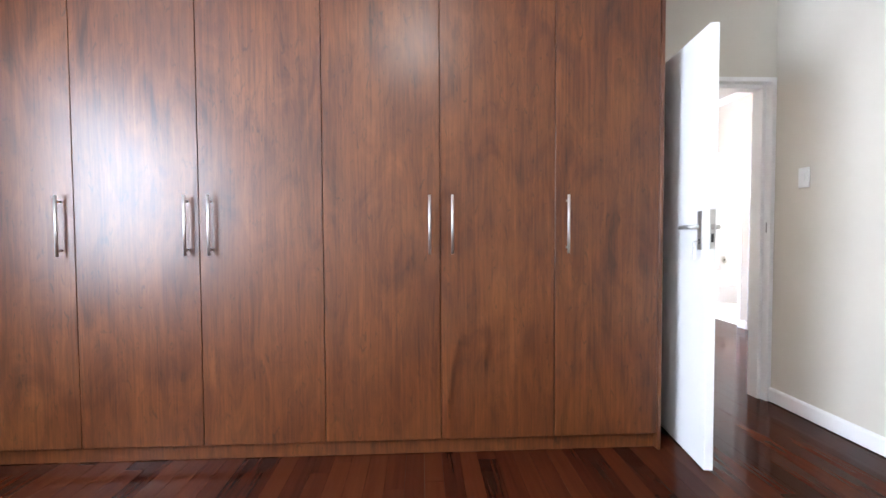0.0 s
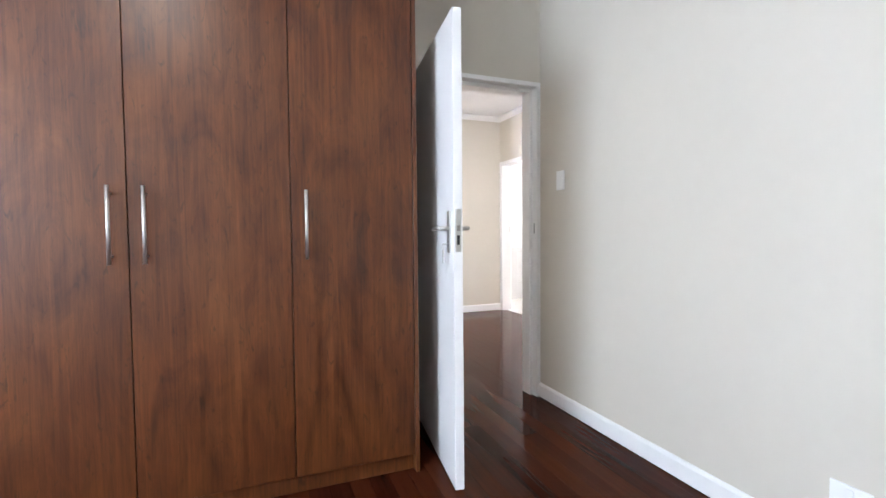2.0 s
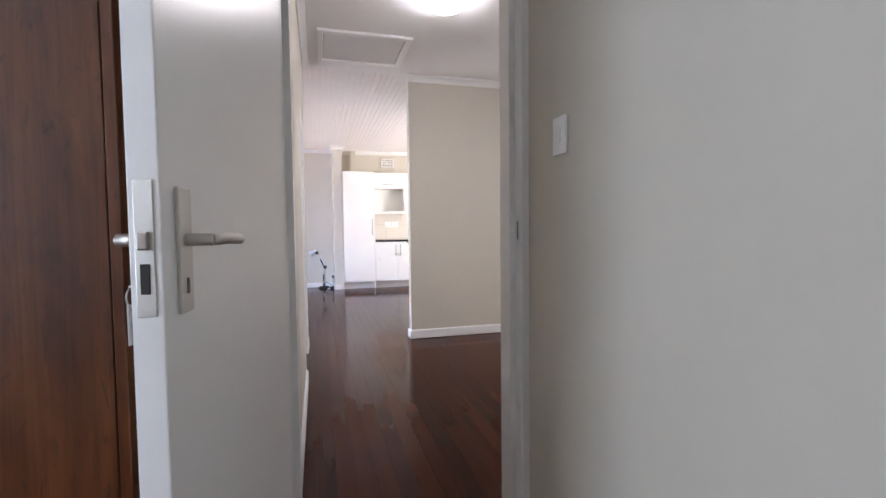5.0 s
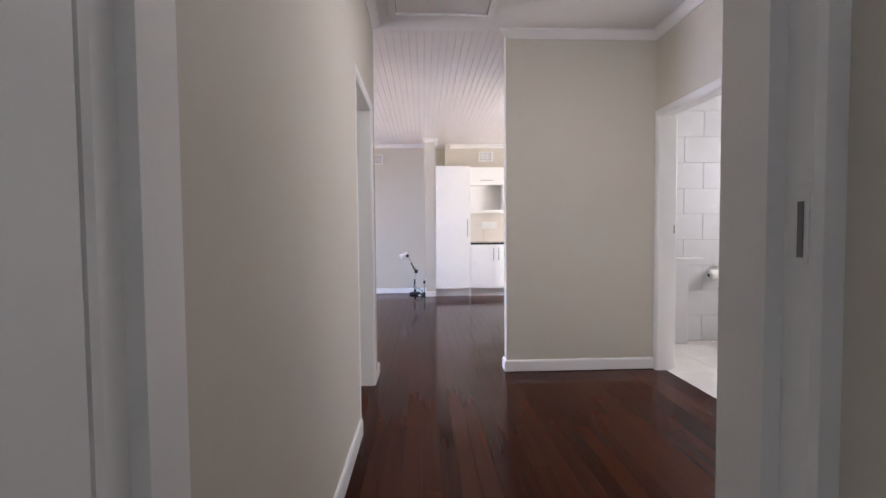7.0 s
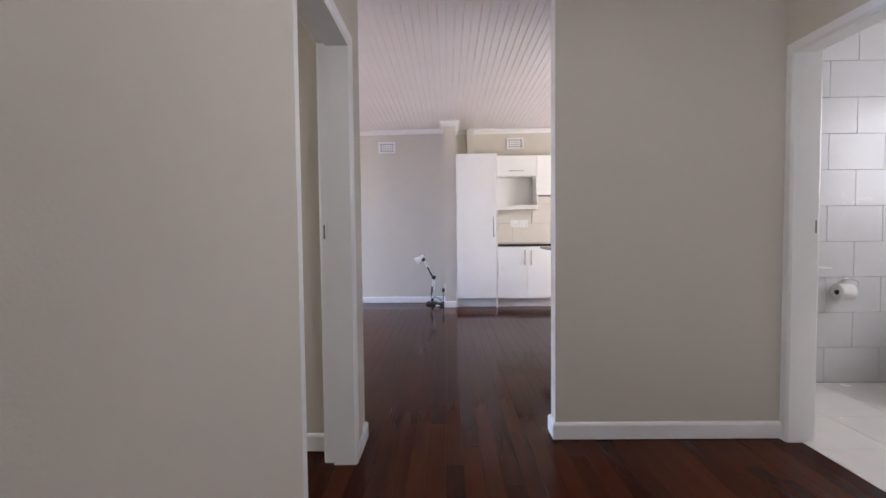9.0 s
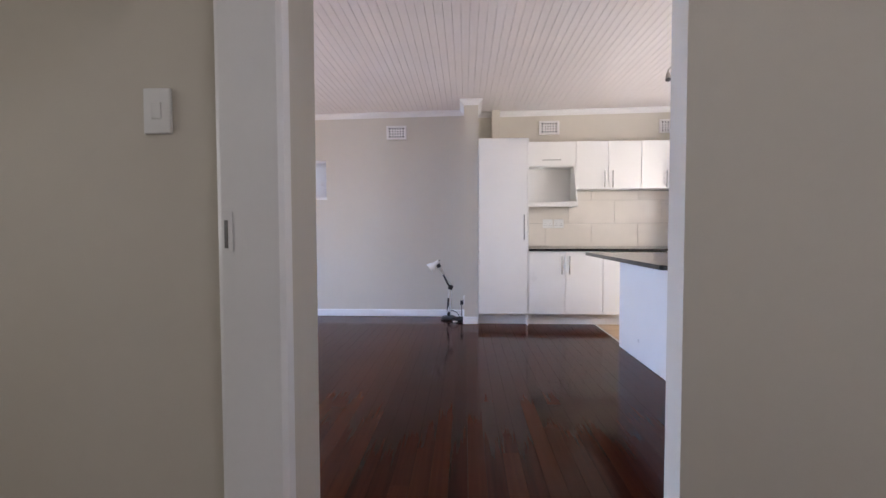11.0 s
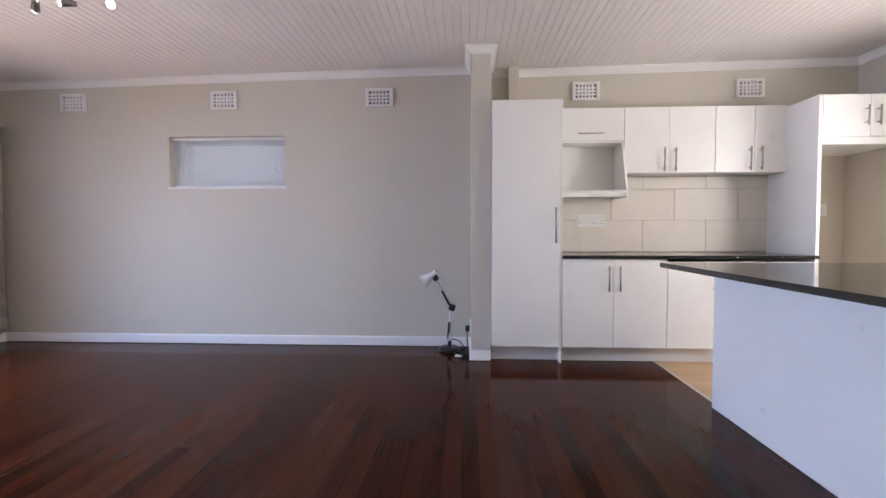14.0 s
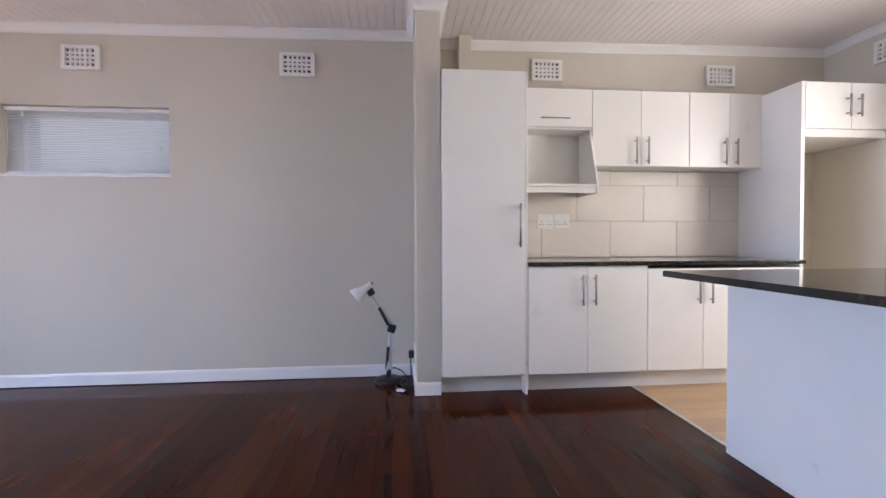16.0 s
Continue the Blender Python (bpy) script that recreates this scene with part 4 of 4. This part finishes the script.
def microwave_shelf():
    """A cupboard with a lift-up flap over an open niche with raked sides."""
    c = thing("microwave_shelf", pose(0.838, 0, 0), "white wall unit with flap door over an open microwave niche", "shelf unit")
    w, f, fs = 0.645, UF, UF - 0.125
    bm = bmesh.new()
    box(bm, 0.016, w - 0.016, f + 0.02, NW, 1.955, 1.971)
    box(bm, 0.016, w - 0.016, f + 0.02, NW, 2.256, 2.272)
    box(bm, 0.016, w - 0.016, NW - 0.01, NW, 1.50, 2.256)
    part("body", bm, MELAMINE, c)
    for x in (0.0, w - 0.016):
        b = bmesh.new()
        prof = [(f + 0.019, 2.272), (NW, 2.272), (NW, 1.44), (fs, 1.44), (fs, 1.505), (f + 0.019, 1.955)]
        r = [[b.verts.new((xx, y, z)) for y, z in prof] for xx in (x, x + 0.016)]
        for k in range(6):
            b.faces.new((r[0][k], r[0][(k + 1) % 6], r[1][(k + 1) % 6], r[1][k]))
        b.faces.new(r[0])
        b.faces.new(r[1])
        part("side_panel", b, MELAMINE, c)
    part("shelf", bx(0.016, w - 0.016, fs + 0.004, NW, 1.487, 1.505, 0.001, 1), MELAMINE, c)
    part("shelf_rail", bx(0.016, w - 0.016, fs + 0.012, fs + 0.030, 1.442, 1.486), MELAMINE, c)
    flap = part("flap_door", bx(0.002, w - 0.002, f, f + 0.018, 1.972, 2.271, 0.0012, 1), MELAMINE, c)
    bar_handle(flap, 0.335, f, 2.035, 0.235, 0.0055, 0.028, True)


microwave_shelf()
tall = thing("side_panel", pose(2.930, 7.200, 0.002), "white full-height panel beside the fridge space", "panel")
part("panel", bx(0.0, 0.030, 0.0, 0.622, 0.0, 2.252, 0.001, 1), MELAMINE, tall)
cabinet("overhead_cupboard", 2.962, 3.640, 7.200, NW, 1.905, 2.252, [(2.962, 3.338), (3.338, 3.640)], "white melamine cupboard above the fridge space", [(3.300, 2.075), (3.392, 2.075)], "", 0.165)
rail = thing("cupboard_rail", pose(2.962, 7.215, 1.845), "white rail under the overhead cupboard", "panel")
part("panel", bx(0.0, 0.678, 0.0, 0.60, 0.0, 0.058, 0.001, 1), MELAMINE, rail)
structure("wall_fridge_nib", bx(3.642, 3.70, 7.20, 7.83, 0.0, 2.252, 0.003), WALL, "painted nib wall beside the fridge space")
power_socket(pose(3.43, 7.83, 1.33), "white power socket in the fridge space", 0.115, 0.115)
for x in (1.178, 1.322):
    power_socket(pose(x, 7.823, 1.233), "white double power socket on the splashback", 0.132, 0.118, 2)

isl = thing("kitchen_island", pose(1.590, 4.472, 0.002), "white panelled peninsula counter base", "counter")
part("back_panel", bx(0.0, 0.018, 0.0, 1.735, 0.0, 0.892, 0.001, 1), MELAMINE, isl)
part("end_panel", bx(0.019, 1.10, 1.717, 1.735, 0.0, 0.892, 0.001, 1), MELAMINE, isl)
part("carcass", bx(0.019, 1.10, 0.0, 1.716, 0.10, 0.890), MELAMINE, isl)
for y in (0.58, 1.15):
    part("screw_cap", tb([(-0.002, y, 0.45), (0.001, y, 0.45)], 0.006, 10), PLASTIC, isl)
it = thing("worktop", pose(1.262, 4.474, 0.896), "polished black granite peninsula worktop with an overhang", "worktop")
bm = bmesh.new()
prof = [(0.055, 0.0), (1.55, 0.0), (1.55, 1.772), (0.012, 1.772), (0.0, 1.760), (0.0, 0.055)]
r = [[bm.verts.new((x, y, z)) for x, y in prof] for z in (0.0, 0.030)]
for k in range(6):
    bm.faces.new((r[0][k], r[0][(k + 1) % 6], r[1][(k + 1) % 6], r[1][k]))
bm.faces.new(r[0])
bm.faces.new(r[1])
bmesh.ops.bevel(bm, geom=bm.edges[:], offset=0.003, segments=2, affect="EDGES")
part("slab", bm, GRANITE, it)

# ---- floors: boards and tiles piece by piece ----


def plank_floor():
    """Long boards that run through the rooms; those along the walk are pieces, the outer ones one mesh."""
    root = setting("floor", "glossy red-brown mahogany strip floor")
    rng = random.Random(5)
    pitch, near, far = 0.088, 0, []
    for i in range(74):
        x = -4.75 + i * pitch
        x1 = min(x + pitch - 0.0012, 1.640)
        if x1 - x < 0.01:
            continue
        mid = (x + x1) / 2
        spans = [(3.08, 7.769)] if mid < -0.34 else [(0.0, 7.905)]
        if mid < -0.46:
            spans = [(-4.2, 2.95), (3.08, 7.769)]
            if mid < -4.4:
                spans = spans[1:]
        elif mid < 0.5:
            spans = [(-4.2, 7.905 if mid > 0.06 else 7.769)]
        for a, b in spans:
            y = a - rng.random() * 1.5
            while y < b:
                y1 = y + rng.uniform(1.6, 3.6)
                lo, hi = max(y, a), min(y1 - 0.001, b)
                if hi - lo > 0.02:
                    piece = (x, x1, lo, hi, rng.uniform(-0.0006, 0.0))
                    inner = -2.6 < mid < 1.64 and hi > -2.0 and near < 290 and not (mid < -0.5 and lo < 3.0 and hi > 0.2)
                    if inner:
                        near += 1
                        part("plank", bx(piece[0], piece[1], lo, hi, -0.02, piece[4]), MAHOGANY, root)
                    else:
                        far.append(piece)
                y = y1
    bm = bmesh.new()
    for x, x1, lo, hi, z in far:
        box(bm, x, x1, lo, hi, -0.02, z)
    for k in range(4):
        box(bm, 1.644 + k * 0.08, 1.722 + k * 0.08, 0.14, 4.345, -0.02, 0.0)
    tagged(part("planks", bm, MAHOGANY, root), kind="stuff")


base[0] = SOUTH
plank_floor()


def tiled(root, name, x0, x1, z0, z1, w, h, stagger, place, material, first=0.0, gap=0.003, shares={}):
    """Tiles in running bond on a plane; place(u, v) gives the pose of a tile's lower corner."""
    v, row = z0, 0
    while v < z1 - 0.005:
        v1 = min(v + h, z1)
        u = x0 + first - w - (stagger * w if row % 2 else 0.0)
        while u < x1 - 0.005:
            a, b = max(u, x0), min(u + w, x1)
            if b - a > 0.01:
                key = (name, round(b - a, 3), round(v1 - v, 3), material.name)
                if key not in shares:
                    bm = bx(gap / 2, b - a - gap / 2, -0.008, 0.0, gap / 2, v1 - v - gap / 2, 0.0012, 1)
                    me = bpy.data.meshes.new(name)
                    bmesh.ops.recalc_face_normals(bm, faces=bm.faces)
                    bm.to_mesh(me)
                    bm.free()
                    me.materials.append(material)
                    shares[key] = me
                ob = new("tile", shares[key])
                ob.parent = root
                ob.matrix_local = place(a, v)
            u += w
        v, row = v1, row + 1


base[0] = NORTH
splash = setting("wall_tiling", "beige stone-look kitchen splashback tiles")
part("grout", bx(0.845, 2.94, 7.824, 7.8285, 0.93, 1.665), GROUT, splash)
tiled(splash, "splash_tile", 0.845, 2.94, 0.93, 1.66, 0.604, 0.306, 0.5, lambda u, v: pose(u, 7.824, v), SPLASH, first=0.30)
base[0] = SOUTH
bathwall = setting("wall_tiling", "pale grey large bathroom wall tiles")
part("grout", bx(2.04, 4.0, 3.944, 3.9485, 0.0, 2.69), GROUT, bathwall)
tiled(bathwall, "bath_tile", 2.04, 4.0, 0.0, 2.69, 0.395, 0.256, 0.5, lambda u, v: pose(u, 3.944, v), BATHTILE)
bathfloor = setting("floor_tiling", "white ceramic bathroom floor tiles")
part("grout", bx(1.965, 4.0, 0.14, 3.94, -0.02, -0.006), GROUT, bathfloor)
tiled(bathfloor, "floor_tile", 1.965, 4.0, 0.14, 3.936, 0.40, 0.40, 0.0, lambda u, v: pose(u, v, -0.008, -90, 0, 0), FLOORTILE)
base[0] = NORTH
lino = setting("floor_kitchen", "light oak-look vinyl kitchen floor")
for i in range(13):
    for j in range(3):
        y = 4.47 + i * 0.18 + 0.0
        x = 1.665 + j * 0.9 - (0.4 if i % 2 else 0.0)
        xa, xb = max(x, 1.665), min(x + 0.899, 3.88)
        if xb > xa and y < 7.83:
            part("plank", bx(xa, xb, y, min(y + 0.179, 7.83), -0.02, 0.0), VINYL, lino)
for i in range(13, 19):
    part("plank", bx(1.665, 3.88, 4.47 + i * 0.18, min(4.649 + i * 0.18, 7.83), -0.02, 0.0), VINYL, lino)
structure("trim_floor_strip", bx(1.641, 1.664, 4.47, 7.30, -0.02, 0.004, 0.002), STEEL, "aluminium strip between the timber and vinyl floors")
